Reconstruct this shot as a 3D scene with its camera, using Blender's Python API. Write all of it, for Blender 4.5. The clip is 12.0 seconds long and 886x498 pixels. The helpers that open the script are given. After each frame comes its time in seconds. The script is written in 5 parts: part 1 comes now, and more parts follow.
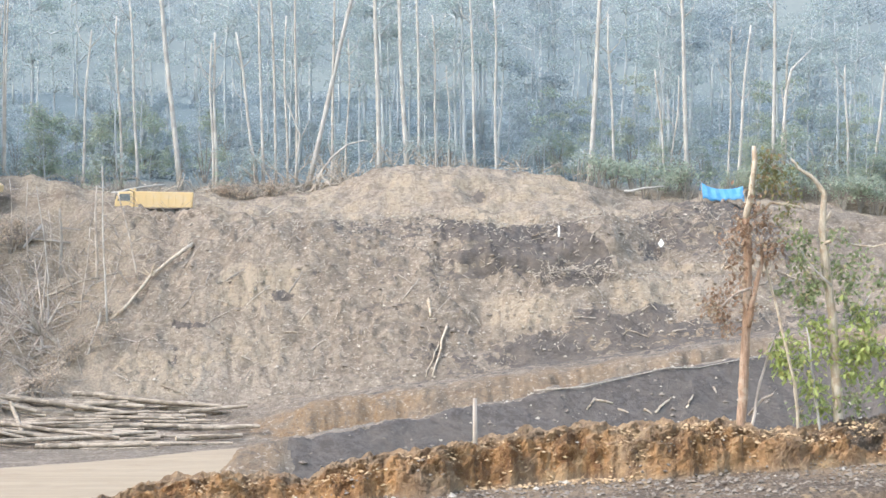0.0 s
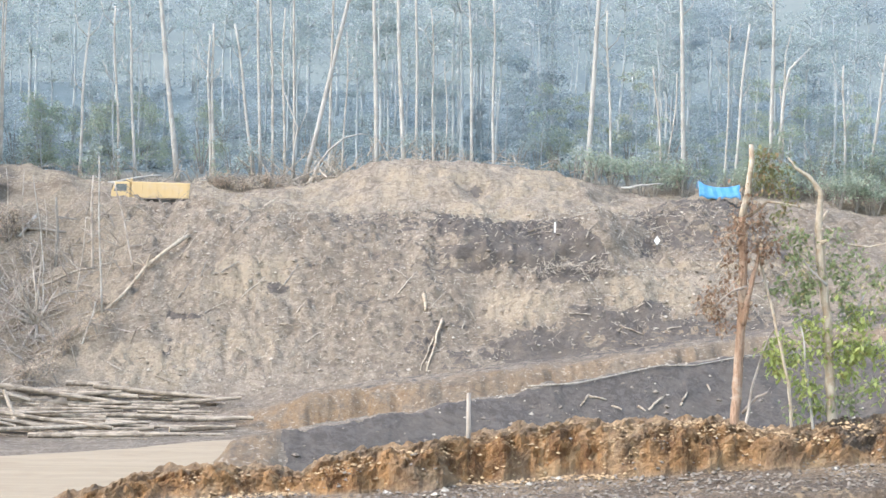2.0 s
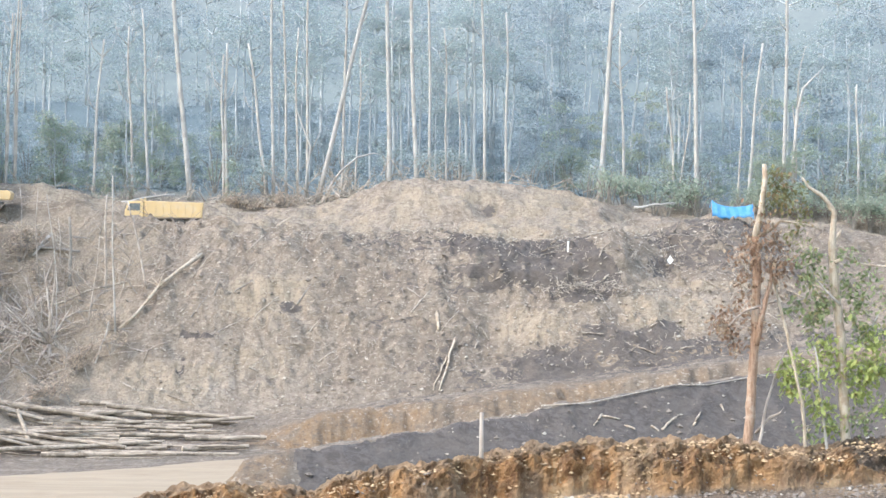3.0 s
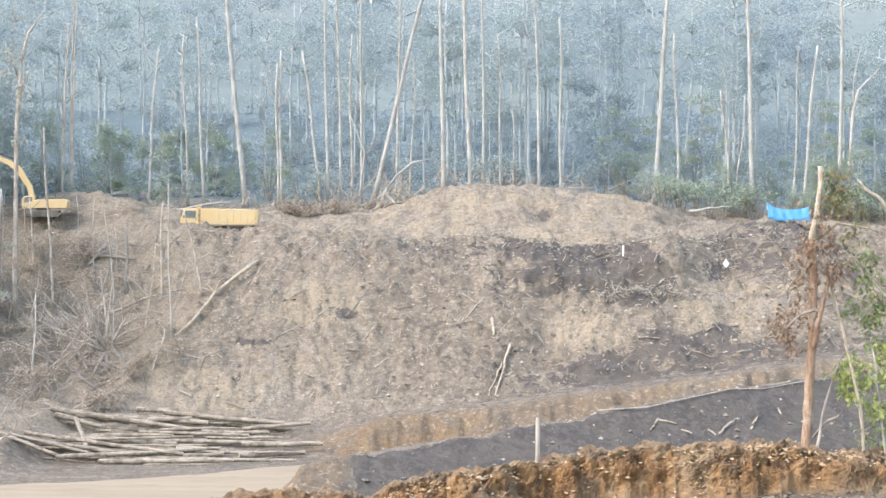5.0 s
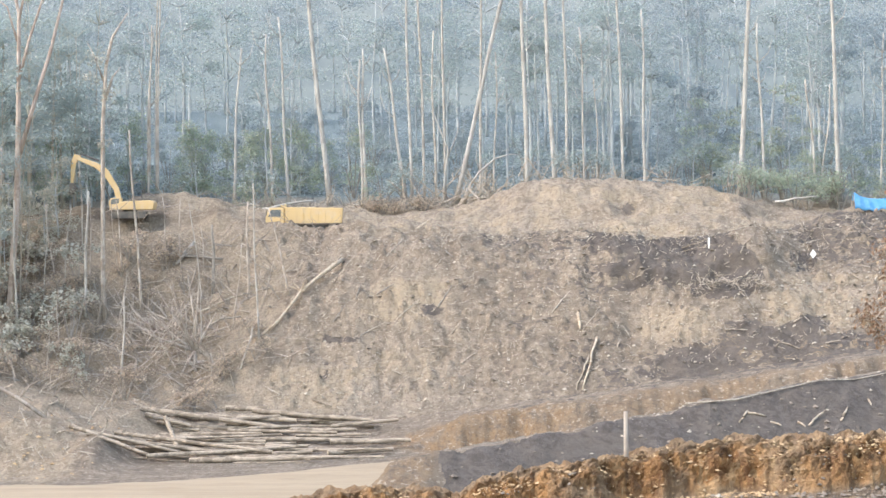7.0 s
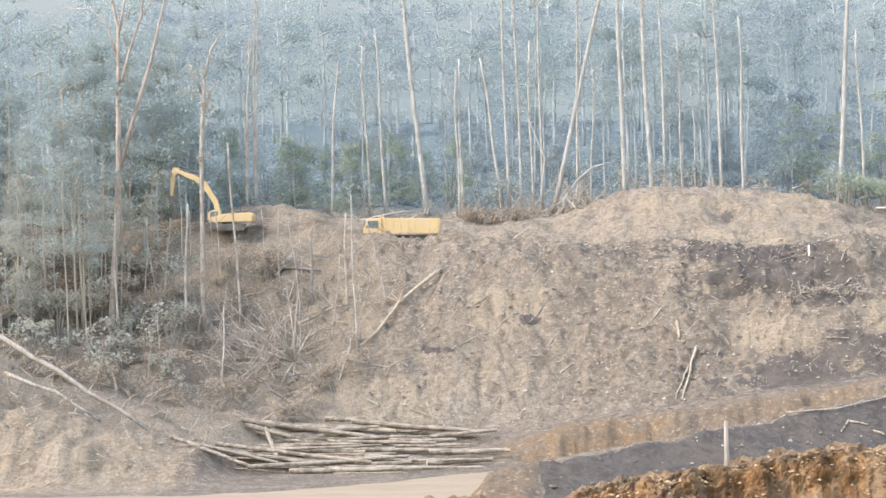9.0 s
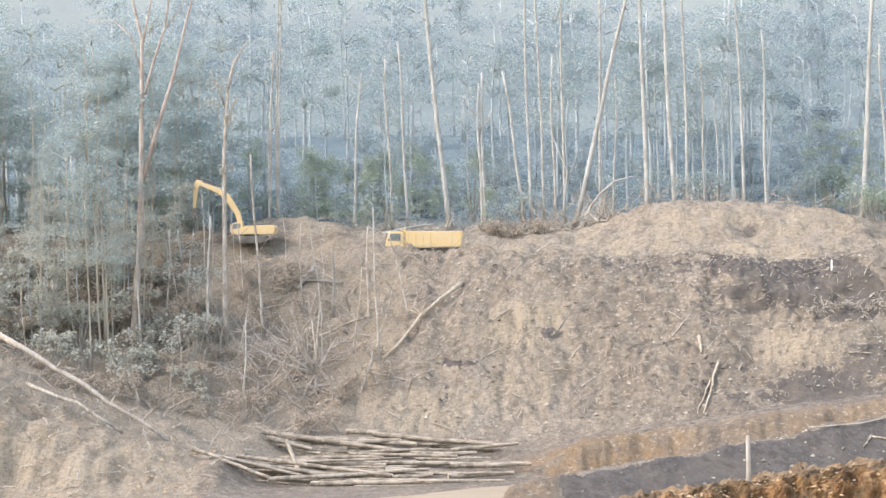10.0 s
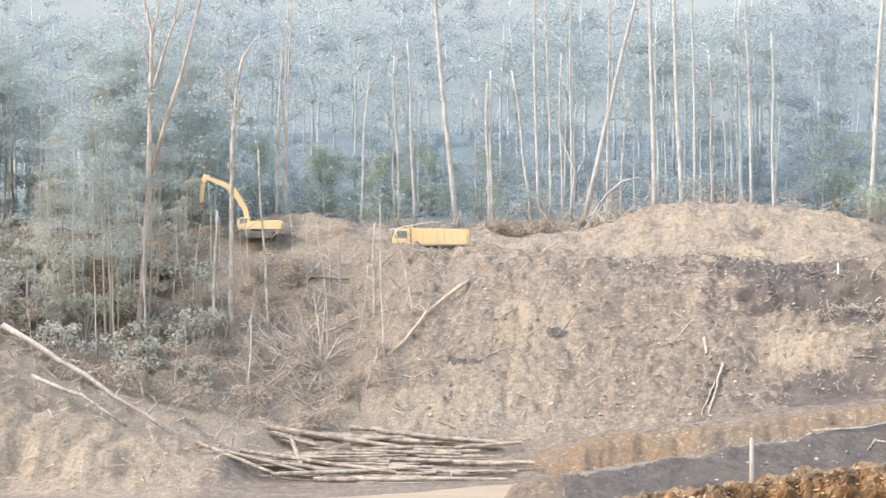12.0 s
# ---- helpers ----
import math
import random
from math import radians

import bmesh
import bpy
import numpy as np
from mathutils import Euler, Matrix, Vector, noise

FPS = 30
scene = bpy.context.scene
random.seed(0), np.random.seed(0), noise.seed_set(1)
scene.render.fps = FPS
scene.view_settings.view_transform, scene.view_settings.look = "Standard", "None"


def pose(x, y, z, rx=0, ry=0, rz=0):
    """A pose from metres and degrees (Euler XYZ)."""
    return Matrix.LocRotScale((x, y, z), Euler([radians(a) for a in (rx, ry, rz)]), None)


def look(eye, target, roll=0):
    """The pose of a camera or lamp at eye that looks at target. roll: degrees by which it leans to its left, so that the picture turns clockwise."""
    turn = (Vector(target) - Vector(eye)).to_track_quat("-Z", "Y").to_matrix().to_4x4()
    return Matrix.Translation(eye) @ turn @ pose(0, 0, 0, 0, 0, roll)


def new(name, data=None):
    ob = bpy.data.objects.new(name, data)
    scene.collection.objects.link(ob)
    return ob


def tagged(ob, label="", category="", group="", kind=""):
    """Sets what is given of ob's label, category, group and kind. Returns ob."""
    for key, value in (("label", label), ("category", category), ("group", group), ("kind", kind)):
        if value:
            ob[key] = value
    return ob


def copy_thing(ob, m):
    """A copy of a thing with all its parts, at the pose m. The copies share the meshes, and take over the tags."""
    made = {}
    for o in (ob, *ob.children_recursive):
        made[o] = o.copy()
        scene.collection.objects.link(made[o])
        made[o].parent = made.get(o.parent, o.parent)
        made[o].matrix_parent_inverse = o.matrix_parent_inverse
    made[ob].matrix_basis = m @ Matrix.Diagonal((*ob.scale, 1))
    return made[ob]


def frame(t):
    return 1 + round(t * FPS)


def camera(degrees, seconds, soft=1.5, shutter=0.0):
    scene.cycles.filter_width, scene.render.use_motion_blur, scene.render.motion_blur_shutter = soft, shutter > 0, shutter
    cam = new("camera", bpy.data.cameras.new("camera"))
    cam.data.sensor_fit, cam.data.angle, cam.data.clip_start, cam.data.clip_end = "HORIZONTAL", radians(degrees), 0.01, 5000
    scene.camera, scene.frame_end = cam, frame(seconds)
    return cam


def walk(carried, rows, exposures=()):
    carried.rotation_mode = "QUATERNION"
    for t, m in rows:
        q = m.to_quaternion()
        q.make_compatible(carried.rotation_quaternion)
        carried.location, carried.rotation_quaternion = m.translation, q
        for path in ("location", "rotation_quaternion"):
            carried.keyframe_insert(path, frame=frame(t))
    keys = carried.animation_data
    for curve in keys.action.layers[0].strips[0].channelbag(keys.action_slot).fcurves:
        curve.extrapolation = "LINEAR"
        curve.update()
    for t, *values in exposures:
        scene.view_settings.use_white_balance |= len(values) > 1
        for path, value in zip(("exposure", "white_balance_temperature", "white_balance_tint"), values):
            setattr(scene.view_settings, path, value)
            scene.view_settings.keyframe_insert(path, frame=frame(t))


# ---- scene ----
# ---------------------------------------------------------------- camera
cam = camera(25, 12.0, soft=1.5)
EYE = Vector((0.0, 0.0, 20.0))


def aim(bearing, rise, roll):
    """A pose at the eye: bearing to the right of +y, rise over the horizon, roll, in degrees."""
    a, e = radians(bearing), radians(rise)
    way = Vector((math.sin(a) * math.cos(e), math.cos(a) * math.cos(e), math.sin(e)))
    return look(EYE, EYE + way * 10, roll)


PATH = [
    (0.0, 2.701, -0.644, 0.074), (0.5, 3.295, -0.639, 0.204), (1.0, 3.122, -0.834, 0.263),
    (1.5, 3.400, -0.508, 0.495), (2.0, 2.820, -0.803, 0.857), (2.5, 2.318, -0.394, 0.804),
    (2.7, 2.504, -0.243, 0.90), (4.5, 1.200, -0.373, 0.447), (5.0, 0.867, -0.118, 0.437),
    (5.5, 0.334, 0.107, 0.082), (6.0, -0.442, -0.443, 0.066), (6.5, -0.175, -0.217, -0.143),
    (7.0, -1.563, -0.244, -0.479), (7.5, -2.567, -0.214, -0.515), (7.7, -2.874, -0.352, -0.537),
    (9.3, -4.426, 0.433, -0.959), (9.5, -4.271, 0.870, -0.910), (10.0, -4.982, 0.463, -0.698),
    (10.5, -5.506, 0.973, -0.251), (11.0, -5.453, 0.898, -0.485), (11.5, -5.356, 0.437, -0.439),
    (12.0, -5.166, 0.400, 0.132)]
walk(cam, [(t, aim(b, r, k)) for t, b, r, k in PATH], exposures=[
    (0.0, 1.98, 6750, 11), (2.0, 2.0, 6650, 10.5), (2.7, 2.01, 6550, 10.5), (4.5, 1.99, 6750, 11.5), (5.0, 1.99, 6750, 11), (5.5, 1.91, 6850, 11),
    (6.0, 1.91, 7000, 12), (7.7, 1.91, 7050, 13), (9.5, 1.95, 7000, 13), (11.5, 1.99, 7150, 14.5), (12.0, 2.11, 7200, 15)])

# ---------------------------------------------------------------- world and sun
SUN_UP, SUN_ROUND = radians(48), radians(245)
world = bpy.data.worlds.new("smoky_sky")
scene.world = world
world.use_nodes = True
wn = world.node_tree.nodes
sky = wn.new("ShaderNodeTexSky")
sky.sky_type, sky.sun_disc, sky.sun_elevation, sky.sun_rotation = "NISHITA", False, SUN_UP, SUN_ROUND
sky.dust_density, sky.air_density = 1.5, 1.6
world.node_tree.links.new(sky.outputs[0], wn["Background"].inputs[0])
wn["Background"].inputs[1].default_value = 0.15
sun = new("sun", bpy.data.lights.new("sun", "SUN"))
sun.data.energy, sun.data.angle, sun.data.color = 0.85, radians(28), (1.0, 0.955, 0.915)
toward = Vector((math.sin(SUN_ROUND) * math.cos(SUN_UP), math.cos(SUN_ROUND) * math.cos(SUN_UP), math.sin(SUN_UP)))
sun.matrix_world = look(toward * 100, (0, 0, 0))

# ---------------------------------------------------------------- materials


class Nodes:
    """A small wrapper to write a node material in few lines."""

    def __init__(self, name, rough=0.9, metal=0.0, spec=0.25):
        self.mat = bpy.data.materials.new(name)
        self.mat.use_nodes = True
        self.tree = self.mat.node_tree
        self.bsdf = self.tree.nodes["Principled BSDF"]
        self.bsdf.inputs["Roughness"].default_value = rough
        self.bsdf.inputs["Metallic"].default_value = metal
        self.bsdf.inputs["Specular IOR Level"].default_value = spec
        self.coord = self.tree.nodes.new("ShaderNodeTexCoord").outputs["Object"]

    def put(self, a, b):
        self.tree.links.new(a, b)

    def stretch(self, sx, sy, sz):
        n = self.tree.nodes.new("ShaderNodeMapping")
        n.inputs["Scale"].default_value = (sx, sy, sz)
        self.put(self.coord, n.inputs[0])
        return n.outputs[0]

    def noise(self, scale, detail=5, rough=0.6, vec=None, warp=0.0):
        n = self.tree.nodes.new("ShaderNodeTexNoise")
        n.inputs["Scale"].default_value, n.inputs["Detail"].default_value = scale, detail
        n.inputs["Roughness"].default_value, n.inputs["Distortion"].default_value = rough, warp
        self.put(vec if vec else self.coord, n.inputs["Vector"])
        return n.outputs[0]

    def ramp(self, fac, lo, hi):
        n = self.tree.nodes.new("ShaderNodeMapRange")
        n.interpolation_type = "SMOOTHSTEP"
        n.inputs[1].default_value, n.inputs[2].default_value = lo, hi
        self.put(fac, n.inputs[0])
        return n.outputs[0]

    def math(self, op, a, b=0.0):
        n = self.tree.nodes.new("ShaderNodeMath")
        n.operation = op
        for i, v in enumerate((a, b)):
            if isinstance(v, (int, float)):
                n.inputs[i].default_value = v
            else:
                self.put(v, n.inputs[i])
        return n.outputs[0]

    def mix(self, fac, a, b):
        n = self.tree.nodes.new("ShaderNodeMix")
        n.data_type = "RGBA"
        for i, v in ((0, fac), (6, a), (7, b)):
            if isinstance(v, (int, float)):
                n.inputs[i].default_value = v
            elif isinstance(v, tuple):
                n.inputs[i].default_value = (*v, 1)
            else:
                self.put(v, n.inputs[i])
        return n.outputs[2]

    def attr(self, name):
        n = self.tree.nodes.new("ShaderNodeAttribute")
        n.attribute_name = name
        s = self.tree.nodes.new("ShaderNodeSeparateColor")
        self.put(n.outputs["Color"], s.inputs[0])
        return s.outputs

    def random(self):
        return self.tree.nodes.new("ShaderNodeObjectInfo").outputs["Random"]

    def island(self):
        return self.tree.nodes.new("ShaderNodeNewGeometry").outputs["Random Per Island"]

    def finish(self, colour, height=None, strength=0.5, distance=0.05):
        self.put(colour, self.bsdf.inputs["Base Color"])
        if height is not None:
            b = self.tree.nodes.new("ShaderNodeBump")
            b.inputs["Strength"].default_value, b.inputs["Distance"].default_value = strength, distance
            self.put(height, b.inputs["Height"])
            self.put(b.outputs[0], self.bsdf.inputs["Normal"])
        return self.mat


def soil_material():
    n = Nodes("bare_soil", 0.95, spec=0.15)
    dark, orange, pale = n.attr("soil")[:3]
    litter, road, hazy_floor = n.attr("cover")[:3]
    mid, fine = n.noise(0.7, 6, 0.65, warp=0.4), n.noise(4.0, 5, 0.7)
    rill = n.noise(1.0, 6, 0.7, n.stretch(0.56, 0.171, 0.165), 1.2)
    speck = n.noise(1.7, 6, 0.75, n.stretch(1.0, 1.0, 1.6), 0.6)
    grit = n.noise(14.0, 3, 0.7)
    ledge = n.noise(0.5, 6, 0.62, n.stretch(0.55, 1.0, 1.5), 0.8)
    blot = n.noise(0.2, 8, 0.68, n.stretch(1.0, 1.0, 1.4), 1.1)
    chip = n.noise(0.75, 7, 0.72, n.stretch(0.9, 1.0, 1.3), 0.9)
    c = n.mix(n.ramp(mid, 0.38, 0.62), (0.171, 0.139, 0.109), (0.241, 0.198, 0.157))
    pf = n.math("MULTIPLY", pale, n.ramp(n.math("ADD", ledge, n.math("MULTIPLY", rill, 0.5)), 0.5, 0.78))
    tooth = n.noise(1.0, 4, 0.6, n.stretch(2.6, 0.5, 0.3), 0.5)
    flake = n.noise(2.4, 5, 0.6, n.stretch(1.0, 1.0, 1.7), 0.4)
    c = n.mix(pf, c, n.mix(fine, (0.271, 0.224, 0.176), (0.334, 0.277, 0.221)))
    keep = n.math("SUBTRACT", 1.0, n.math("MULTIPLY", pale, 0.35))
    c = n.mix(n.math("MULTIPLY", n.math("MULTIPLY", n.ramp(blot, 0.515, 0.545), 0.5), keep), c, n.mix(chip, (0.133, 0.106, 0.0858), (0.175, 0.14, 0.111)))
    c = n.mix(n.math("MULTIPLY", n.math("MULTIPLY", n.ramp(chip, 0.535, 0.575), 0.6), keep), c, (0.13, 0.103, 0.0825))
    c = n.mix(n.math("MULTIPLY", n.ramp(chip, 0.455, 0.41), 0.35), c, (0.309, 0.256, 0.199))
    c = n.mix(n.math("MULTIPLY", n.ramp(rill, 0.55, 0.62), 0.45), c, (0.133, 0.104, 0.0805))
    c = n.mix(n.math("MULTIPLY", n.ramp(speck, 0.55, 0.6), 0.55), c, (0.108, 0.0863, 0.0686))
    c = n.mix(n.math("MULTIPLY", n.ramp(speck, 0.44, 0.39), 0.32), c, (0.328, 0.273, 0.214))
    of = n.math("MULTIPLY", orange, n.ramp(mid, 0.3, 0.6))
    c = n.mix(of, c, n.mix(n.ramp(fine, 0.35, 0.7), (0.168, 0.106, 0.0594), (0.259, 0.178, 0.109)))
    sf = n.ramp(n.math("ADD", road, n.math("MULTIPLY", n.math("SUBTRACT", chip, 0.5), 1.6)), 0.36, 0.6)
    c = n.mix(sf, c, n.mix(n.ramp(n.math("ADD", n.math("MULTIPLY", speck, 0.6), n.math("MULTIPLY", rill, 0.4)), 0.42, 0.62), (0.306, 0.249, 0.187), (0.217, 0.173, 0.126)))
    c = n.mix(n.math("MULTIPLY", n.ramp(tooth, 0.54, 0.6), 0.42), c, (0.15, 0.122, 0.098))
    c = n.mix(n.math("MULTIPLY", n.ramp(flake, 0.59, 0.615), 0.55), c, (0.39, 0.33, 0.265))
    c = n.mix(n.math("MULTIPLY", n.ramp(flake, 0.405, 0.38), 0.6), c, (0.115, 0.093, 0.076))
    df = n.ramp(n.math("ADD", dark, n.math("MULTIPLY", n.math("SUBTRACT", chip, 0.5), 2.0)), 0.42, 0.54)
    c = n.mix(df, c, n.mix(n.math("MULTIPLY", n.ramp(blot, 0.48, 0.56), 0.45), n.mix(n.ramp(speck, 0.42, 0.6), (0.088, 0.075, 0.067), (0.13, 0.112, 0.1)), (0.15, 0.125, 0.105)))
    lf = n.ramp(n.math("ADD", litter, n.math("MULTIPLY", n.math("SUBTRACT", mid, 0.5), 0.7)), 0.4, 0.7)
    c = n.mix(lf, c, n.mix(n.ramp(fine, 0.3, 0.7), (0.162, 0.134, 0.105), (0.316, 0.259, 0.198)))
    # forest floor turned blue-grey, smoke haze put into its colour
    c = n.mix(hazy_floor, c, n.mix(n.ramp(fine, 0.35, 0.65), (0.135, 0.17, 0.18), (0.2, 0.24, 0.245)))
    c = n.mix(n.math("MULTIPLY", n.ramp(grit, 0.58, 0.72), 0.2), c, (0.315, 0.267, 0.211))
    c = n.mix(n.math("MULTIPLY", n.ramp(fine, 0.62, 0.72), 0.4), c, (0.105, 0.0891, 0.0759))
    h = n.math("ADD", n.math("MULTIPLY", mid, 0.7), n.math("ADD", fine, n.math("MULTIPLY", grit, 0.4)))
    return n.finish(c, h, 0.9, 0.25)


def mound_material():
    n = Nodes("orange_clay", 0.95, spec=0.15)
    dark, orange, pale = n.attr("soil")[:3]
    big, mid, fine = n.noise(0.5, 5, 0.6), n.noise(2.6, 6, 0.65, warp=0.5), n.noise(12.0, 5, 0.7)
    rill = n.noise(1.6, 6, 0.7, n.stretch(1.2, 0.5, 0.45), 1.0)
    c = n.mix(n.ramp(mid, 0.35, 0.65), (0.168, 0.12, 0.084), (0.31, 0.228, 0.152))
    crack = n.noise(1.1, 7, 0.72, n.stretch(1.3, 0.9, 0.7), 0.8)
    o = n.mix(n.ramp(rill, 0.38, 0.62), (0.172, 0.0913, 0.0464), (0.361, 0.203, 0.0944))
    o = n.mix(n.math("MULTIPLY", n.ramp(fine, 0.5, 0.72), 0.6), o, (0.43, 0.274, 0.128))
    c = n.mix(n.math("MULTIPLY", orange, n.ramp(big, 0.25, 0.55)), c, o)
    df = n.ramp(n.math("ADD", dark, n.math("MULTIPLY", n.math("SUBTRACT", mid, 0.5), 1.2)), 0.4, 0.65)
    c = n.mix(df, c, n.mix(n.ramp(fine, 0.4, 0.7), (0.103, 0.078, 0.0592), (0.211, 0.162, 0.122)))
    # crevice shade and lighter raised bits coloured in, along the same noise as the bump
    c = n.mix(n.math("MULTIPLY", n.ramp(crack, 0.55, 0.585), 0.42), c, (0.086, 0.0598, 0.0416))
    c = n.mix(n.math("MULTIPLY", n.ramp(crack, 0.43, 0.38), 0.5), c, (0.396, 0.286, 0.172))
    c = n.mix(n.math("MULTIPLY", n.ramp(fine, 0.6, 0.7), 0.4), c, (0.361, 0.274, 0.176))
    h = n.math("ADD", mid, n.math("MULTIPLY", fine, 0.6))
    return n.finish(c, n.math("ADD", h, n.math("MULTIPLY", crack, -1.2)), 1.0, 0.16)


def road_material():
    n = Nodes("packed_sand", 0.9, spec=0.2)
    big, fine = n.noise(0.25, 5, 0.6), n.noise(5.0, 5, 0.7)
    track = n.noise(1.0, 4, 0.6, n.stretch(0.05, 0.9, 1))
    c = n.mix(n.ramp(track, 0.25, 0.85), (0.252, 0.197, 0.136), (0.311, 0.246, 0.175))
    c = n.mix(n.math("MULTIPLY", n.ramp(big, 0.5, 0.7), 0.4), c, (0.223, 0.17, 0.116))
    c = n.mix(n.math("MULTIPLY", n.ramp(fine, 0.6, 0.75), 0.25), c, (0.202, 0.152, 0.103))
    return n.finish(c, n.math("ADD", track, fine), 0.4, 0.05)


def wood_material(name, lo, hi, patch, scale=1.0, grow=(2.2, 2.2, 0.35)):
    n = Nodes(name, 0.85, spec=0.2)
    grain = n.noise(3.0 * scale, 5, 0.65, n.stretch(*grow))
    mid = n.noise(0.8 * scale, 5, 0.6)
    c = n.mix(n.ramp(grain, 0.36, 0.66), lo, hi)
    c = n.mix(n.math("MULTIPLY", n.ramp(mid, 0.50, 0.6), 0.75), c, patch)
    c = n.mix(n.math("MULTIPLY", n.random(), 0.35), c, lo)
    return n.finish(c, grain, 0.5, 0.04)


def leaf_material(name, lo, hi, dry, dryness=0.15):
    n = Nodes(name, 0.85, spec=0.08)
    f = n.island()
    c = n.mix(f, lo, hi)
    patch = n.noise(0.35, 3, 0.5)
    c = n.mix(n.math("MULTIPLY", n.ramp(patch, 0.42, 0.66), 0.6), c, hi)
    c = n.mix(n.ramp(n.math("FRACT", n.math("MULTIPLY", f, 17.0)), 1.0 - dryness, 1.0 - dryness + 0.02), c, dry)
    c = n.mix(n.math("MULTIPLY", n.random(), 0.3), c, dry)
    n.put(c, n.bsdf.inputs["Base Color"])
    t = n.tree.nodes.new("ShaderNodeBsdfTranslucent")
    n.put(c, t.inputs[0])
    m = n.tree.nodes.new("ShaderNodeMixShader")
    m.inputs[0].default_value = 0.5
    n.put(n.bsdf.outputs[0], m.inputs[1])
    n.put(t.outputs[0], m.inputs[2])
    n.put(m.outputs[0], n.tree.nodes["Material Output"].inputs[0])
    return n.mat


def paint_material(name, colour, wear, rough=0.5, metal=0.0):
    n = Nodes(name, rough, metal, 0.4)
    mid, fine = n.noise(1.2, 5, 0.65), n.noise(9.0, 4, 0.7)
    c = n.mix(n.math("MULTIPLY", n.ramp(mid, 0.42, 0.7), 0.55), colour, wear)
    c = n.mix(n.math("MULTIPLY", n.ramp(fine, 0.58, 0.7), 0.4), c, wear)
    return n.finish(c, fine, 0.15, 0.01)


def backdrop_material():
    """Smoke-filled forest mountain in the far distance; its haze is emission, paler higher up."""
    n = Nodes("glowing_haze_distance", 1.0, spec=0.0)
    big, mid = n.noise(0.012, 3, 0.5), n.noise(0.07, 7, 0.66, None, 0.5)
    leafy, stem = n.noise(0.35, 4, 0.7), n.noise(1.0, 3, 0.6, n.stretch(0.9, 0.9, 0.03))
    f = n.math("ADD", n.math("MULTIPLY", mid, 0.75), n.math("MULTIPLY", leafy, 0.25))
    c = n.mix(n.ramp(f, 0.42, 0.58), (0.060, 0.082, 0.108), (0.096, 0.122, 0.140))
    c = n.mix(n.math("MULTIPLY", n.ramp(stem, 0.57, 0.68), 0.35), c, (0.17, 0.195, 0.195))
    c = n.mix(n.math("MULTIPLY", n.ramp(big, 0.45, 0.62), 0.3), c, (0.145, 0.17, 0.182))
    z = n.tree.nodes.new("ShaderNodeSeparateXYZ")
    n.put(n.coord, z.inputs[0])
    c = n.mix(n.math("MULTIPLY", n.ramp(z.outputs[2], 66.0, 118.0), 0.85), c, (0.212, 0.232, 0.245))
    # the haze tones glow by themselves; the mountain is no light source
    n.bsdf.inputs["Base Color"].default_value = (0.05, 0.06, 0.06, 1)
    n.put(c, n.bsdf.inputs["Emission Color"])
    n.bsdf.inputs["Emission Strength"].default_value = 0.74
    return n.mat


SOIL, CLAY, ROAD = soil_material(), mound_material(), road_material()
BARK_PALE = wood_material("pale_bark", (0.32, 0.305, 0.285), (0.43, 0.41, 0.385), (0.25, 0.235, 0.215), 0.6)
BARK_GREY = wood_material("grey_bark", (0.30, 0.275, 0.25), (0.47, 0.44, 0.40), (0.21, 0.185, 0.16), 0.6)
# blue-grey bark: the haze before the far trunks is in its colour
BARK_FAR = wood_material("haze_tinted_bark", (0.31, 0.33, 0.34), (0.44, 0.46, 0.465), (0.27, 0.29, 0.30), 0.6)
BARK_ROSE = wood_material("rosy_bark", (0.32, 0.255, 0.22), (0.46, 0.39, 0.345), (0.24, 0.18, 0.15), 0.8)
BARK_TAN = wood_material("tan_bark", (0.28, 0.235, 0.20), (0.48, 0.425, 0.375), (0.20, 0.155, 0.125), 0.8)
BARK_RED = wood_material("reddish_bark", (0.23, 0.145, 0.10), (0.39, 0.265, 0.19), (0.42, 0.34, 0.27), 3.0)
BARK_CREAM = wood_material("cream_bark", (0.34, 0.28, 0.215), (0.50, 0.43, 0.345), (0.24, 0.17, 0.115), 3.0)
DEADWOOD = wood_material("bleached_deadwood", (0.26, 0.22, 0.18), (0.52, 0.46, 0.39), (0.17, 0.14, 0.11), 1.5)
# paler than charred wood is, to stand in for gully haze
CHARRED = wood_material("charred_wood", (0.19, 0.17, 0.15), (0.30, 0.27, 0.24), (0.34, 0.30, 0.26), 1.5)
LOGWOOD = wood_material("cut_log_bark", (0.21, 0.172, 0.135), (0.41, 0.342, 0.272), (0.13, 0.103, 0.08), 1.2, (0.25, 2.4, 2.4))
GULLYWOOD = wood_material("gully_deadwood", (0.24, 0.2, 0.165), (0.42, 0.355, 0.297), (0.18, 0.148, 0.12), 1.5)
LOGEND = wood_material("cut_log_end", (0.42, 0.34, 0.25), (0.58, 0.49, 0.37), (0.3, 0.23, 0.16), 3.0)
# haze over the woods is put into the next two pale leaf colours
LEAF_FOREST = leaf_material("hazed_forest_leaf", (0.30, 0.36, 0.35), (0.39, 0.45, 0.43), (0.39, 0.40, 0.38), 0.06)
LEAF_FAR = leaf_material("hazed_far_leaf", (0.295, 0.345, 0.365), (0.345, 0.395, 0.41), (0.34, 0.375, 0.385), 0.05)
LEAF_EDGE = leaf_material("green_edge_leaf", (0.26, 0.32, 0.26), (0.38, 0.44, 0.34), (0.38, 0.36, 0.29), 0.1)
# shrub leaves lightened, the gully's haze put into their colour
LEAF_SHRUB = leaf_material("shrub_leaf", (0.37, 0.375, 0.33), (0.46, 0.465, 0.405), (0.45, 0.41, 0.35), 0.12)
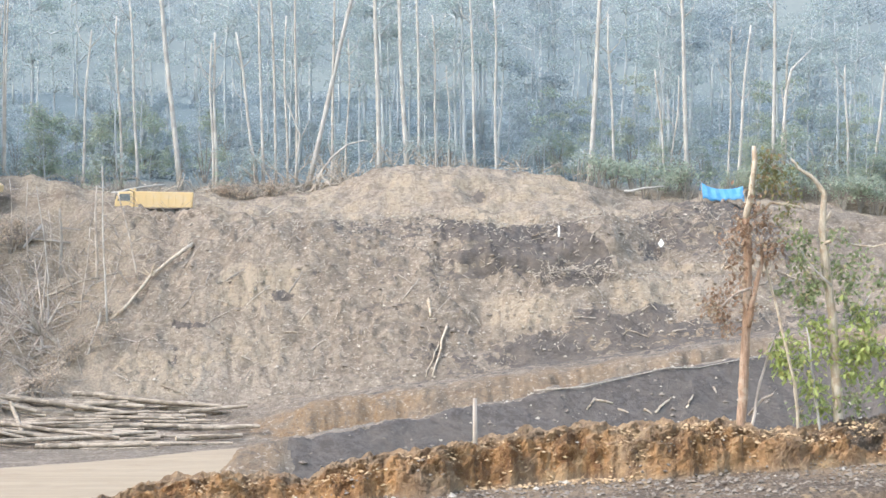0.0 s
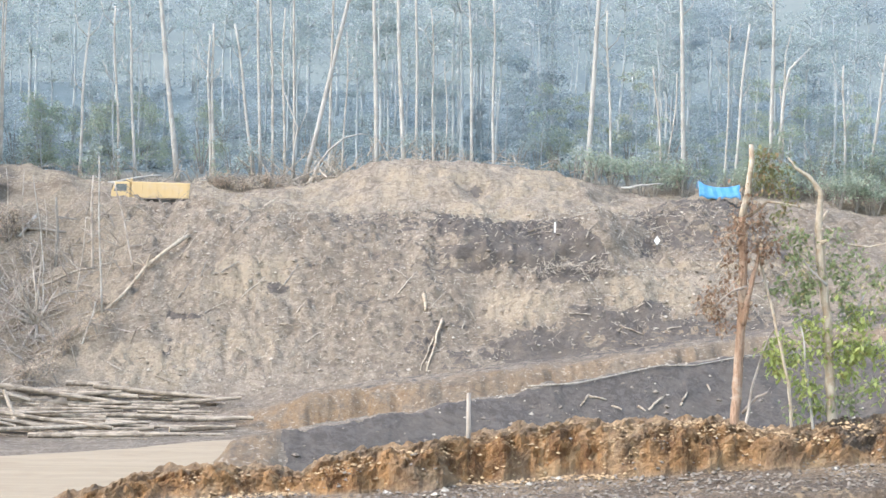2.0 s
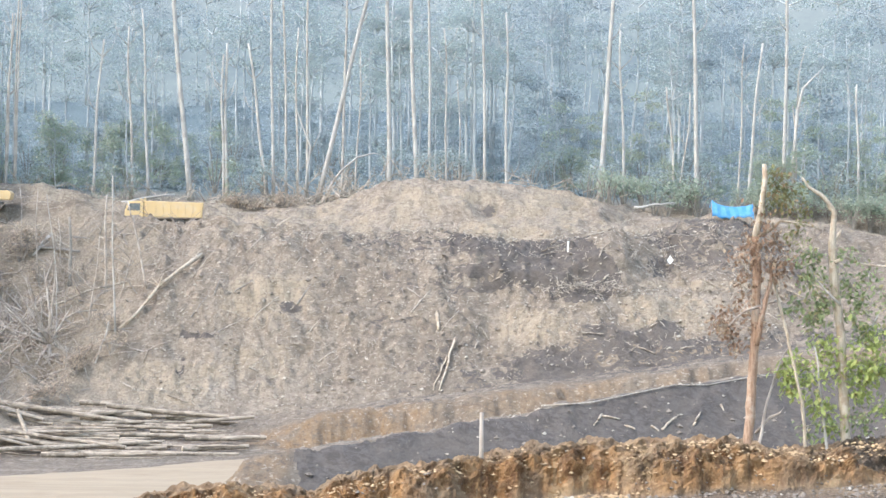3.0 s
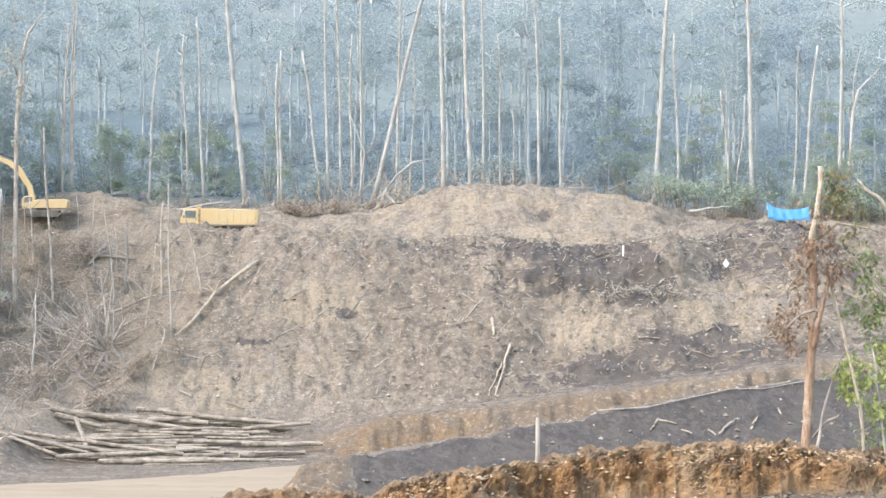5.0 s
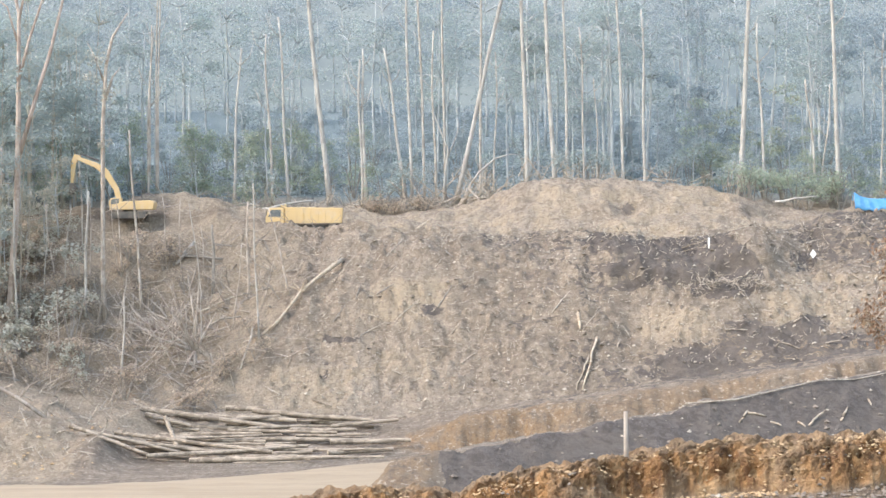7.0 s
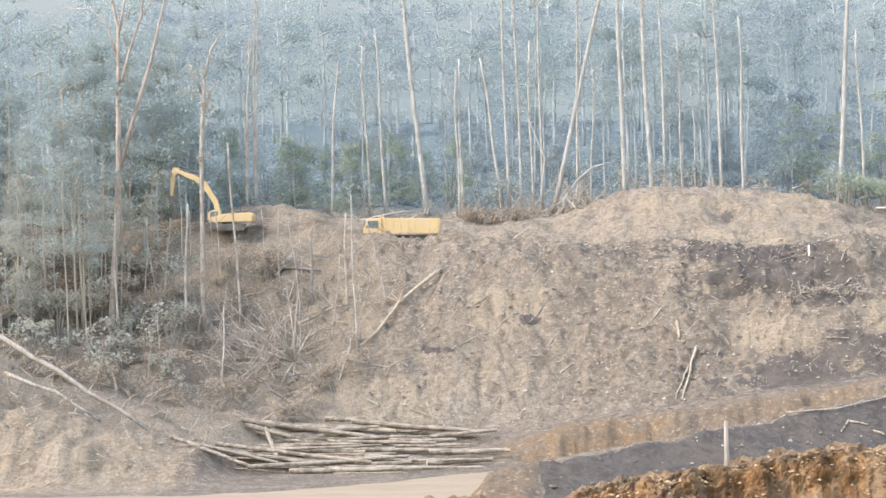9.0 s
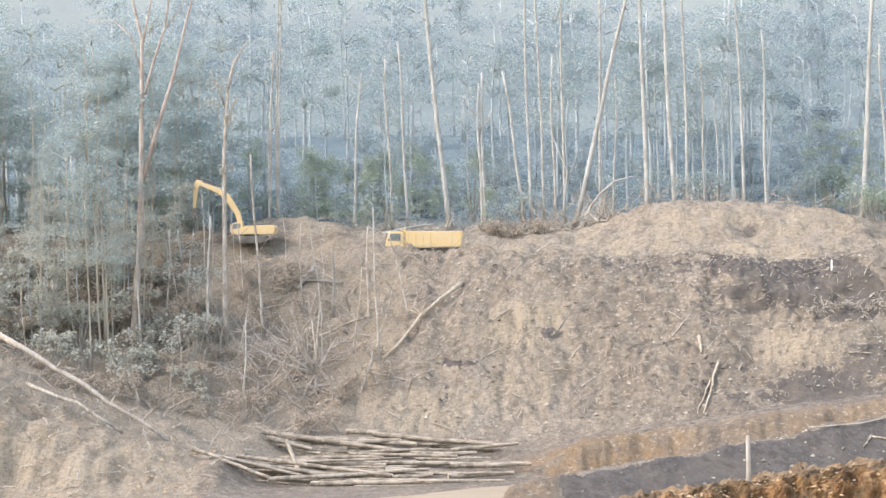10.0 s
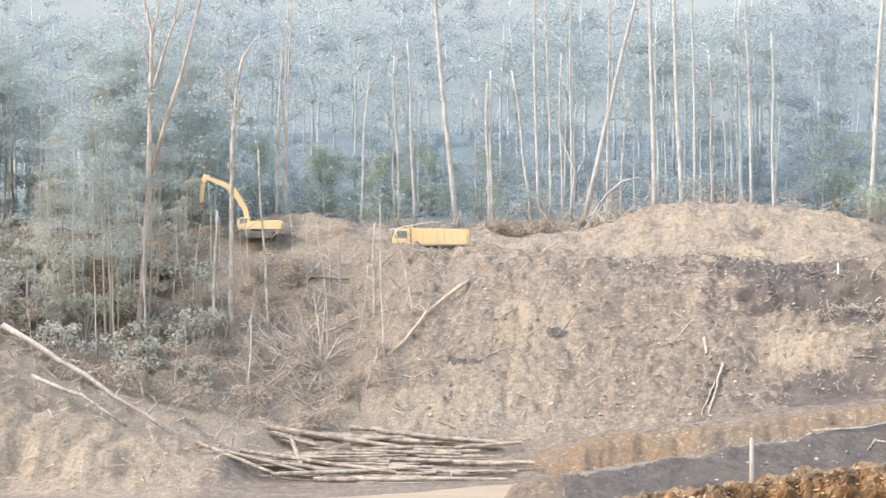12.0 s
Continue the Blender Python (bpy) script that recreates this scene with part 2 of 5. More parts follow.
LEAF_BRIGHT = leaf_material("bright_green_leaf", (0.22, 0.29, 0.085), (0.43, 0.49, 0.19), (0.47, 0.43, 0.2), 0.08)
LEAF_OLIVE = leaf_material("olive_leaf", (0.13, 0.145, 0.075), (0.25, 0.26, 0.13), (0.30, 0.22, 0.13), 0.25)
LEAF_MID = leaf_material("soft_green_leaf", (0.16, 0.20, 0.10), (0.31, 0.35, 0.18), (0.36, 0.32, 0.17), 0.15)
# dry leaves lightened likewise for haze
LEAF_DRY = leaf_material("dry_brown_leaf", (0.31, 0.25, 0.205), (0.44, 0.36, 0.29), (0.46, 0.39, 0.31), 0.2)
LEAF_RUST = leaf_material("rust_brown_leaf", (0.20, 0.125, 0.085), (0.34, 0.225, 0.155), (0.40, 0.31, 0.22), 0.15)
# yellow dulled to include the haze before it; the wear tone is dust
YELLOW = paint_material("yellow_machine_paint", (0.56, 0.395, 0.20), (0.54, 0.43, 0.30))
STEEL_DARK = paint_material("dark_dusty_steel", (0.09, 0.085, 0.08), (0.25, 0.21, 0.17), 0.6, 0.3)
RUBBER = paint_material("dusty_rubber", (0.05, 0.048, 0.046), (0.2, 0.17, 0.13), 0.9)
GLASS = paint_material("dusty_cab_glass", (0.10, 0.12, 0.13), (0.3, 0.28, 0.25), 0.15)
BLUE = paint_material("blue_tarpaulin", (0.05, 0.21, 0.40), (0.16, 0.34, 0.52), 0.5)
WHITE = paint_material("white_paint", (0.78, 0.77, 0.73), (0.6, 0.56, 0.5))
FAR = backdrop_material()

# ---------------------------------------------------------------- shape of the land


def lattice(x, y, seed):
    xi, yi = np.floor(x).astype(np.int64), np.floor(y).astype(np.int64)
    fx, fy = x - xi, y - yi
    fx, fy = fx * fx * (3 - 2 * fx), fy * fy * (3 - 2 * fy)

    def h(a, b):
        v = (a * 374761393 + b * 668265263 + seed * 1442695041) & 0xFFFFFFFF
        v = ((v ^ (v >> 13)) * 1274126177) & 0xFFFFFFFF
        return ((v ^ (v >> 16)) & 0xFFFF) / 65535.0

    return ((h(xi, yi) * (1 - fx) + h(xi + 1, yi) * fx) * (1 - fy)
            + (h(xi, yi + 1) * (1 - fx) + h(xi + 1, yi + 1) * fx) * fy) * 2 - 1


def fbm(x, y, seed, octaves=4):
    x, y = np.asarray(x, float), np.asarray(y, float)
    return sum(lattice(x * 2 ** k + 17 * k, y * 2 ** k + 5 * k, seed + k) * 0.5 ** k for k in range(octaves))


def ss(a, b, v):
    t = np.clip((v - a) / (b - a), 0, 1)
    return t * t * (3 - 2 * t)


def blend(a, b, f):
    return a * (1 - f) + b * f


def foot_z(x):      # foot of the hill
    return np.interp(x, [-75, -60, -50, -38, -28, -22, -12, -1.5, 9, 19, 30, 40, 60],
                     [15, 12, 9, 6, 4.4, 4.4, 3.6, 4.8, 6.2, 7.6, 9.2, 10.6, 12])


def brow_z(x):      # upper edge of the hill face
    return np.interp(x, [-75, -50, -37, -28, -22, -18, -13.6, -2, 7.6, 11.6, 26, 30, 33, 40, 49, 60],
                     [24, 23.2, 22.8, 22.4, 21.4, 20.8, 21.4, 20.3, 20.3, 20.3, 20.8, 21.4, 22.0, 22.9, 21.8, 20.5])


def brow_y(x):
    return np.interp(x, [-60, -30, -20, -13, 0, 11, 26, 33, 42, 60], [216, 213, 208, 205, 206, 204, 204, 210, 213, 213])


def knoll_z(x):
    return np.interp(x, [-30, -14, -4.5, 0.6, 4, 7, 13.3, 20, 27, 35, 45, 60],
                     [23.0, 22.6, 23.2, 25.2, 26.3, 26.7, 26.3, 25.9, 24.5, 22.9, 23.2, 22])


def bank_crest(x):
    return (np.interp(x, [-16, -12, -9, -7.8, -6.5, -4.6, -1.2, 2.2, 5.8, 9.5, 13.4, 17.4, 21.5, 27.2, 40, 60],
                      [-3, 1, 4.3, 5.36, 6.94, 7.16, 7.66, 7.94, 8.36, 8.84, 9.42, 9.97, 10.44, 10.84, 11.8, 13]),
            np.interp(x, [-16, -6, 30, 60], [112, 118, 140, 150]))


def land(x, y, rough=True):
    """Height of the ground at x, y (arrays)."""
    x, y = np.asarray(x, float), np.asarray(y, float)
    z = np.maximum(1.5, 18.3 - 0.14 * np.maximum(y, 0))
    shelf = 13.0 + 0.055 * x
    z = blend(z, shelf, ss(-9, -4, x) * ss(34, 42, y) * (1 - ss(52, 60, y)))
    crest, cy = bank_crest(x)
    face = crest - 0.62 * (cy - y)
    back = crest - 0.14 * (y - cy) - 0.35 * np.maximum(y - cy - 6, 0)
    # floor between the bank and the hill, with a cut step at its far side
    fz, by, bz = foot_z(x), brow_y(x), brow_z(x)
    left = blend(1.5, fz, ss(166, 186, y) * 0.96)
    low = np.maximum(1.5, fz - 2.7)
    right = blend(blend(1.5, low, ss(140, 160, y)), fz - 0.15, ss(172.5, 175.5, y + fbm(x * 0.3, y * 0, 5) * 1.2))
    floor = blend(left, right, ss(-9, -3, x))
    lip = np.interp(x, [-90, -75, -55, -50, -42, -38, -33, -29], [15, 14, 10.6, 7.4, 5.6, 4.9, 3.6, 1.5])
    cut = blend(1.5, lip, ss(157, 166.5, y + fbm(x * 0.25, y * 0.1, 9) * 1.5))
    cut = blend(cut, np.maximum(fz, lip), ss(168, 186, y))
    floor = blend(floor, np.maximum(floor, cut), 1 - ss(-34, -29, x))
    floor = floor + 1.3 * np.exp(-((x + 32) / 2.2) ** 2 - ((y - 177) / 2.5) ** 2)
    z = np.where(y > 118, np.maximum(z, floor), z)
    z = np.where(x > -16, np.maximum(z, np.where(y < cy, face, back)), z)
    # the hill face
    s = np.clip((y - 184) / (by - 184), 0, 1)
    prof = s + 0.13 * np.sin(s * math.pi) - 0.03 * np.sin(s * 2 * math.pi)
    gully = ss(0, 1, np.clip((-20 - x) / 10, 0, 1))
    prof = blend(prof, s ** 1.25, gully)
    bench = np.clip((x - 27) / 4, 0, 1) * np.exp(-((s - 0.62) / 0.13) ** 2)
    hill = fz + (bz - fz) * (prof - 0.09 * bench)
    jag = s + fbm(x * 0.5, x * 0, 47) * 0.03
    hill = hill + 1.2 * ss(0.53, 0.56, jag) * (1 - ss(0.62, 0.98, s)) * ss(9, 12, x) * (1 - ss(26, 28.5, x))
    z = np.where(y > 184, np.maximum(hill, z * 0 - 50), z)
    # heap on the terrace, the smaller heap beside it and the wooded slope behind
    rise = ss(0, 1, np.clip((y - by - 2) / 15, 0, 1))
    top = blend(bz, np.maximum(knoll_z(x), bz), rise ** 0.8)
    top = top + 2.6 * np.exp(-((x + 36) / 7.5) ** 2 - ((y - 222) / 5) ** 2)
    top = top + 0.9 * np.exp(-((y - by - 0.6) / 0.8) ** 2) * ss(-50, -44, x) * (1 - ss(6, 10, x)) * (0.8 + 0.35 * fbm(x * 0.3, y * 0, 59))
    top = top + 1.2 * np.exp(-((x + 20) / 9.0) ** 2 - ((y - 223) / 5) ** 2)
    top = top - 0.7 * np.exp(-((y - 213) / 2.6) ** 2) * ss(-31, -27, x) * (1 - ss(-14, -9, x))     # haul track, sunk so that the truck fits the camera's view
    top = top - 1.3 * np.exp(-((x - 13.6) / 1.5) ** 2 - ((y - 213.5) / 1.6) ** 2)
    wood = 22.5 + 0.30 * np.clip(y - 228, 0, 9) + 0.03 * np.maximum(y - 237, 0) + 0.15 * np.clip(y - 246, 0, 90)
    top = np.where(y > 226, np.maximum(blend(top, wood, ss(226, 240, y)), wood), top)
    z = np.where(y > by, top, z)
    if rough:
        on = ss(182, 188, y) * (1 - ss(-1, 4, y - by)) * (1 - 0.4 * gully)
        z = z + on * (fbm(x * 0.16, y * 0.10, 21) * 0.9 + fbm(x * 0.55, y * 0.12, 31) * 0.22 + fbm(x * 1.1, y * 0.8, 41, 3) * 0.17 - np.abs(fbm(x * 0.4, y * 0.9, 45)) * 0.3 + fbm(x * 2.0, y * 1.7, 49, 2) * 0.12 - np.abs(fbm(x * 0.9, y * 1.1, 50, 3)) * 0.16 + np.maximum(fbm(x * 1.3, y * 1.2, 52, 3) - 0.35, 0) * 0.8)
        heap = ss(0, 3, y - by) * (1 - ss(226, 236, y))
        z = z + heap * (fbm(x * 0.3, y * 0.3, 51) * 0.4 + fbm(x * 1.0, y * 0.8, 55, 3) * 0.16 - np.abs(fbm(x * 0.25, y * 0.4, 57)) * 0.65 + 0.15)
        wild = gully * ss(168, 186, y) * (1 - ss(-1, 3, y - by))
        z = z + wild * fbm(x * 0.3, y * 0.3, 61) * 0.7
        sandy = (1 - ss(-36, -31, x)) * ss(156, 160, y) * (1 - ss(176, 184, y))
        z = z + sandy * (fbm(x * 0.3, y * 0.25, 65) * 0.4 + fbm(x * 1.1, y * 0.8, 67, 3) * 0.2 - np.abs(fbm(x * 0.6, y * 0.12, 69)) * 0.1)
        mid = ss(100, 108, y) * (1 - ss(180, 186, y)) * np.clip((z - 1.6) / 1.5, 0, 1)
        z = z + mid * (fbm(x * 0.45, y * 0.4, 71) * 0.22 + fbm(x * 1.4, y * 1.2, 75, 2) * 0.1)
        z = z + (1 - ss(90, 110, y)) * ss(6, 14, np.abs(y) + np.abs(x)) * fbm(x * 0.6, y * 0.6, 81) * 0.18
        z = z + ss(236, 250, y) * fbm(x * 0.06, y * 0.06, 91) * 0.8
    return z


def ground_at(x, y):
    return float(land(np.array([x]), np.array([y]))[0])


def mesh_object(name, verts, faces, material, smooth=False):
    me = bpy.data.meshes.new(name)
    me.from_pydata([tuple(v) for v in verts], [], faces)
    me.materials.append(material)
    if smooth:
        me.polygons.foreach_set("use_smooth", [True] * len(me.polygons))
    me.update()
    return me


def sheet(name, xs, ys, zs, material, masks=None):
    """A grid sheet over xs and ys; masks: colour layers by name."""
    nx, ny = len(xs), len(ys)
    gx, gy = np.meshgrid(xs, ys)
    co = np.stack([gx, gy, zs], -1).reshape(-1, 3)
    i = np.arange((ny - 1) * (nx - 1))
    a = (i // (nx - 1)) * nx + i % (nx - 1)
    quads = np.stack([a, a + 1, a + nx + 1, a + nx], 1)
    me = bpy.data.meshes.new(name)
    me.vertices.add(len(co))
    me.vertices.foreach_set("co", co.ravel())
    me.loops.add(quads.size)
    me.loops.foreach_set("vertex_index", quads.ravel())
    me.polygons.add(len(quads))
    me.polygons.foreach_set("loop_start", np.arange(len(quads)) * 4)
    me.polygons.foreach_set("use_smooth", np.ones(len(quads), bool))
    me.update(calc_edges=True)
    me.materials.append(material)
    for key, layers in (masks or {}).items():
        col = np.ones((len(co), 4), np.float32)
        for k, v in enumerate(layers):
            col[:, k] = np.clip(v, 0, 1).ravel()
        me.color_attributes.new(key, "FLOAT_COLOR", "POINT").data.foreach_set("color", col.ravel())
    return new(name, me)


def steps(*spans):
    out = []
    for a, b, d in spans:
        out.extend(np.arange(a, b - 1e-6, d).tolist())
    return np.array(out + [spans[-1][1]])


def build_ground():
    xs = steps((-1500, -300, 150), (-300, -110, 19), (-110, -68, 1.5), (-68, -30, 0.4), (-30, 46, 0.25), (46, 66, 0.4), (66, 110, 1.5), (110, 300, 19), (300, 1500, 150))
    ys = steps((-1500, -200, 130), (-200, 0, 10), (0, 38, 1.0), (38, 56, 0.4), (56, 100, 1.4), (100, 145, 0.5), (145, 184, 0.4), (184, 209, 0.2), (209, 230, 0.4),
               (230, 260, 1.2), (260, 380, 5), (380, 800, 30), (800, 1500, 140))
    gx, gy = np.meshgrid(xs, ys)
    z = land(gx, gy)
    n1, n2, n3 = fbm(gx * 0.12, gy * 0.12, 101), fbm(gx * 0.4, z * 0.35, 111), fbm(gx * 0.05, z * 0.12, 121)
    n2 = n2 + 0.7 * fbm(gx * 1.1, gy * 0.9, 123, 4)
    by = brow_y(gx)
    crest, cy = bank_crest(gx)
    hill = ss(178, 186, gy) * (1 - ss(0, 3, gy - by))
    gully = np.clip((-19 - gx - (gy - 184) * 0.12 + (gy - 184) * 0.30 - 2 + n2 * 1.5) / 4, 0, 1)
    # dark soil: the bank's face, the overhanging patch, the slipped lower right and the near flat
    on_bank = ss(-4.0, -3.3, gx + n2 * 0.4) * ss(-22, -18, gy - cy) * (1 - ss(-0.5, 0.3, gy - cy + n1 * 0.3)) * 1.3

    def spot(x, h, w, d, tilt=0.0, p=2):
        """A soft patch on the hill face round x and height h."""
        return hill * np.exp(-np.abs((gx - x) / w) ** p - np.abs((z - h - tilt * (gx - x) + n2 * 0.25) / d) ** p)

    right = 25.4 - 0.9 * np.maximum(z - 17.4, 0) - 0.5 * np.maximum(17.0 - z, 0)
    patch = hill * ss(9.0, 13.6, gx + n2 * 1.8 + 1.3 * np.sin(z * 2.3) + (z - 18) * 0.5) * (1 - ss(-0.5, 0.7, gx - right + n2 * 0.6)) * ss(14.9, 15.5, z + n2 * 0.7) * (1 - ss(20.3, 20.9, z + n2 * 0.4)) * 1.25
    patch = patch * (1 - 0.8 * spot(13.2, 16.8, 1.5, 0.7)) * (1 - 0.6 * spot(16.2, 17.6, 0.5, 1.6))
    scar = 1.15 * spot(27.9, 11.6, 2.9, 0.75, 0.24)
    middle = hill * 0.40 * ss(-4, 0, gx - (20 - z) * 0.05 + n2 * 2) * (1 - ss(9, 13, gx + n2 * 2)) * ss(8, 10, z)
    lower = hill * ss(5, 14, gx) * (1 - ss(8.4, 11, z - (gx - 10) * 0.05)) * 0.1
    strip = ss(176, 178, gy) * (1 - ss(186, 189, gy)) * ss(-4, 6, gx) * 0.42
    wall = hill * 0.62 * ss(27.5, 32, gx + n2) * (1 - ss(43, 48, gx)) * ss(16.6, 17.4, z + n2 * 0.4)
    # soil stains, plus shade painted in a hole and below the overhang
    stain_and_shade = sum(k * spot(a, c, w, h) for a, c, w, h, k in ((-6.4, 13.2, 1.5, 0.6, 1.0), (-15.3, 10.7, 2.3, 0.5, 1.0), (-3.5, 15.5, 1.3, 0.6, 0.5), (12.6, 15.3, 1.9, 0.35, 1.2),
                                                            (22, 14.9, 3.0, 0.35, 1.2), (18.2, 8.7, 2.4, 1.0, 0.8), (23.3, 11.6, 1.6, 1.1, 0.8), (3, 20, 9, 0.7, 0.1), (-16.5, 7.2, 0.5, 2.6, 0.6)))
    # shade in the heap's scoop, put into the soil colour
    stain_and_shade = stain_and_shade + 0.8 * np.exp(-((gx - 13.9) / 1.1) ** 2 - ((gy - 214.3) / 1.0) ** 2)
    east = hill * ss(22, 30, gx) * 0.14 * (1 - ss(11, 13, z))
    behind = 0.34 * ss(0, 3, gy - by) * (1 - ss(226, 230, gy)) * (1 - ss(-16, -8, gx)) * ss(-0.3, 0.4, n1)
    dark = on_bank + east + stain_and_shade + patch + scar + middle + lower + strip + wall + behind + 0.35 * (1 - ss(40, 70, gy)) + hill * 0.12 * n3
    orange = ss(170.5, 172.5, gy) * (1 - ss(175.5, 178, gy)) * ss(-11, -7, gx) * (1 - 0.45 * ss(2, 9, gx)) * (0.85 + 0.5 * n1) + (1 - ss(60, 90, gy)) * 0.35 * (n1 > 0)
    orange = orange + 0.7 * ss(-10, -8, gx) * (1 - ss(-4.2, -3.4, gx)) * ss(98, 104, gy) * (1 - ss(124, 130, gy))
    orange = orange + hill * 0.75 * np.exp(-((gx - 30) / 9) ** 2 - ((z - 9.8) / 1.3) ** 2)
    knoll = ss(-1, 3, gy - by) * (1 - ss(228, 233, gy))
    pale = hill * (0.30 + 0.35 * np.exp(-((gx + 10) / 10) ** 2) + 0.25 * n3) + hill * 1.1 * np.exp(-((gx - 31) / 4.0) ** 2 - ((z - 14) / 1.6) ** 2) * 1.2
    pale = pale + hill * (1.0 * np.exp(-((gx + 17) / 6) ** 2 - ((z - 6.5) / 2.6) ** 2) + 0.5 * np.exp(-((gx + 9) / 5) ** 2 - ((z - 13) / 3) ** 2))
    pale = pale + knoll * (0.85 + 0.4 * n2) + (1 - ss(-34, -30, gx)) * ss(154, 158, gy) * (1 - ss(167, 171, gy)) * 0.15
    pale = pale * (1 - gully * ss(168, 174, gy)) * (1 - np.clip(on_bank + patch, 0, 1))
    litter = gully * ss(167, 173, gy) * (1 - ss(-3, 2, gy - by)) + ss(228, 236, gy) 
    sand = 1.25 * spot(29.6, 13.4, 4.2, 1.6, 0, 4) * (1 - np.clip(scar, 0, 1)) + 0.85 * spot(-9.0, 14.3, 4.6, 2.2, 0.1, 4) + 0.7 * spot(17, 12.0, 4.5, 1.8, 0, 4) + 0.5 * spot(-9, 8.5, 5, 2.0, 0, 4)
    sand = sand + hill * 0.85 * np.exp(-((gx + 18) / 4.6) ** 4 - ((z - 6.2) / 2.2) ** 4)
    orange = orange + 0.4 * (1 - ss(-36, -32, gx)) * ss(152, 157, gy) * (1 - ss(170, 176, gy))
    sand = sand + 0.6 * (1 - ss(-36, -32, gx)) * ss(150, 156, gy) * (1 - ss(168, 173, gy))
    sand = sand + 0.8 * ss(26, 29, gx) * (1 - ss(40, 44, gx)) * hill * np.exp(-((z - 16.0) / 0.5) ** 2)
    sand = sand + 0.5 * knoll * (0.5 + n2) * (1 - ss(0.5, 1.0, (z - 21.5) / 5.5)) + 0.28 * knoll
    # the third cover layer marks the haze-tinted forest floor
    ob = sheet("ground", xs, ys, z, SOIL, {"soil": (dark, orange, pale), "cover": (litter, sand, ss(233, 240, gy + n1 * 2))})
    return tagged(ob, "bare bulldozed hillside soil with rills and dark patches", "ground", kind="structure")


ground = build_ground()


def build_road():
    xs, ys = steps((-90, -4, 0.5)), steps((118, 172, 0.5))
    gx, gy = np.meshgrid(xs, ys)
    far = np.interp(gx, [-90, -45, -32, -20, -9, -4], [150, 152, 153, 157.5, 168, 172]) + fbm(gx * 0.3, gy * 0, 131) * 0.5
    near = far - 27
    inside = np.minimum(far - gy, gy - near)
    z = 1.5 + 0.10 * np.clip(inside / 1.5, -1, 1) + fbm(gx * 0.07, (gy - far) * 0.7, 135, 3) * 0.05
    ob = sheet("road", xs, ys, z, ROAD)
    return tagged(ob, "pale packed sand haul road with wheel tracks", "road", kind="structure")


build_road()


def crest_near(x):
    return np.interp(x, [-9, -6.5, -5.5, -3.4, -2.2, -1, -0.5, 1.2, 3.1, 5.4, 7.5, 9, 10.3, 11.9, 12.6, 14.2, 20],
                     [12.4, 12.9, 13.3, 13.65, 13.55, 13.45, 13.85, 14.2, 14.45, 14.7, 14.85, 15.0, 14.85, 14.75, 14.95, 15.05, 15.1])


def mound_line(x):
    return 49.3 + fbm(x * 0.5, x * 0, 141, 6) * 0.6


def mound_profile(x):
    """Corners of the mound's cross section at x: y and z along flat, face, crest and back."""
    line, crest = mound_line(x), crest_near(x) - 1.6 * (1 - ss(-9.5, -7.0, x))
    foot = np.minimum(13.2 + 0.062 * x, crest - 0.1)
    ys = np.stack([x * 0 + 44.6, x * 0 + 45.4, line, line + 0.28, line + 0.75, line + 2.2, x * 0 + 57.5])
    zs = np.stack([foot - 1.0, foot - 0.03, foot + 0.06, blend(foot, crest, 0.72), crest - 0.05, crest, crest - 3.4])
    return ys, zs


def build_mound():
    """A sheet folded along its cross section, roughened in two directions so that the face crumbles."""
    xs = steps((-10, 20, 0.06))
    py, pz = mound_profile(xs)
    counts = (4, 60, 30, 18, 28, 36)
    ry, rz, rk = [], [], []
    for k, c in enumerate(counts):
        for j in range(c):
            f = j / c
            ry.append(blend(py[k], py[k + 1], f))
            rz.append(blend(pz[k], pz[k + 1], f))
            rk.append(k + f)
    gy, gz, kk = np.array(ry), np.array(rz), np.array(rk)[:, None] + 0 * xs[None]
    gx = np.broadcast_to(xs, gy.shape)
    arc = np.cumsum(np.vstack([np.zeros((1, len(xs))), np.hypot(np.diff(gy, axis=0), np.diff(gz, axis=0))]), 0)
    up = ss(1.9, 3.0, kk)
    lump = 0.16 - np.abs(fbm(gx * 1.4, arc * 1.6, 171, 5)) * 0.30
    chunk = fbm(gx * 3.6, arc * 3.8, 175, 4)
    block = np.round(fbm(gx * 2.2, arc * 2.0, 177, 2) * 3) / 3
    rough = 0.30 + 0.70 * up
    grain = fbm(gx * 9.0, arc * 9.0, 179, 2)
    z = gz + rough * (lump * 0.6 + chunk * 0.085 + block * 0.07 + grain * 0.03)
    y = gy - up * (1 - ss(4.4, 5, kk)) * (lump * 0.7 + chunk * 0.10 + block * 0.09 + grain * 0.035)
    face = ss(1.9, 2.3, kk) * (1 - ss(3.6, 4.3, kk))
    orange = np.clip(face * (0.95 - 0.45 * ss(7, 11, gx)) + 0.35 * up, 0, 1)
    clump = np.exp(-((gx - 12.9) / 0.8) ** 2)
    dark = 0.62 * (1 - ss(1.8, 2.4, kk)) + clump * 0.9 * up + 0.2 * fbm(gx * 0.5, arc * 0.5, 181) + 0.3 * ss(5.2, 6, kk)
    ob = sheet("earth_mound", xs, np.arange(len(gy)), z, CLAY, {"soil": (dark, orange, z * 0)})
    co = np.stack([gx, y, z], -1).reshape(-1)
    ob.data.vertices.foreach_set("co", co)
    ob.data.polygons.foreach_set("use_smooth", np.zeros(len(ob.data.polygons), bool))
    ob.data.update()
    return tagged(ob, "crumbling orange clay mound above dark churned soil", "earth mound", kind="structure")


mound = build_mound()


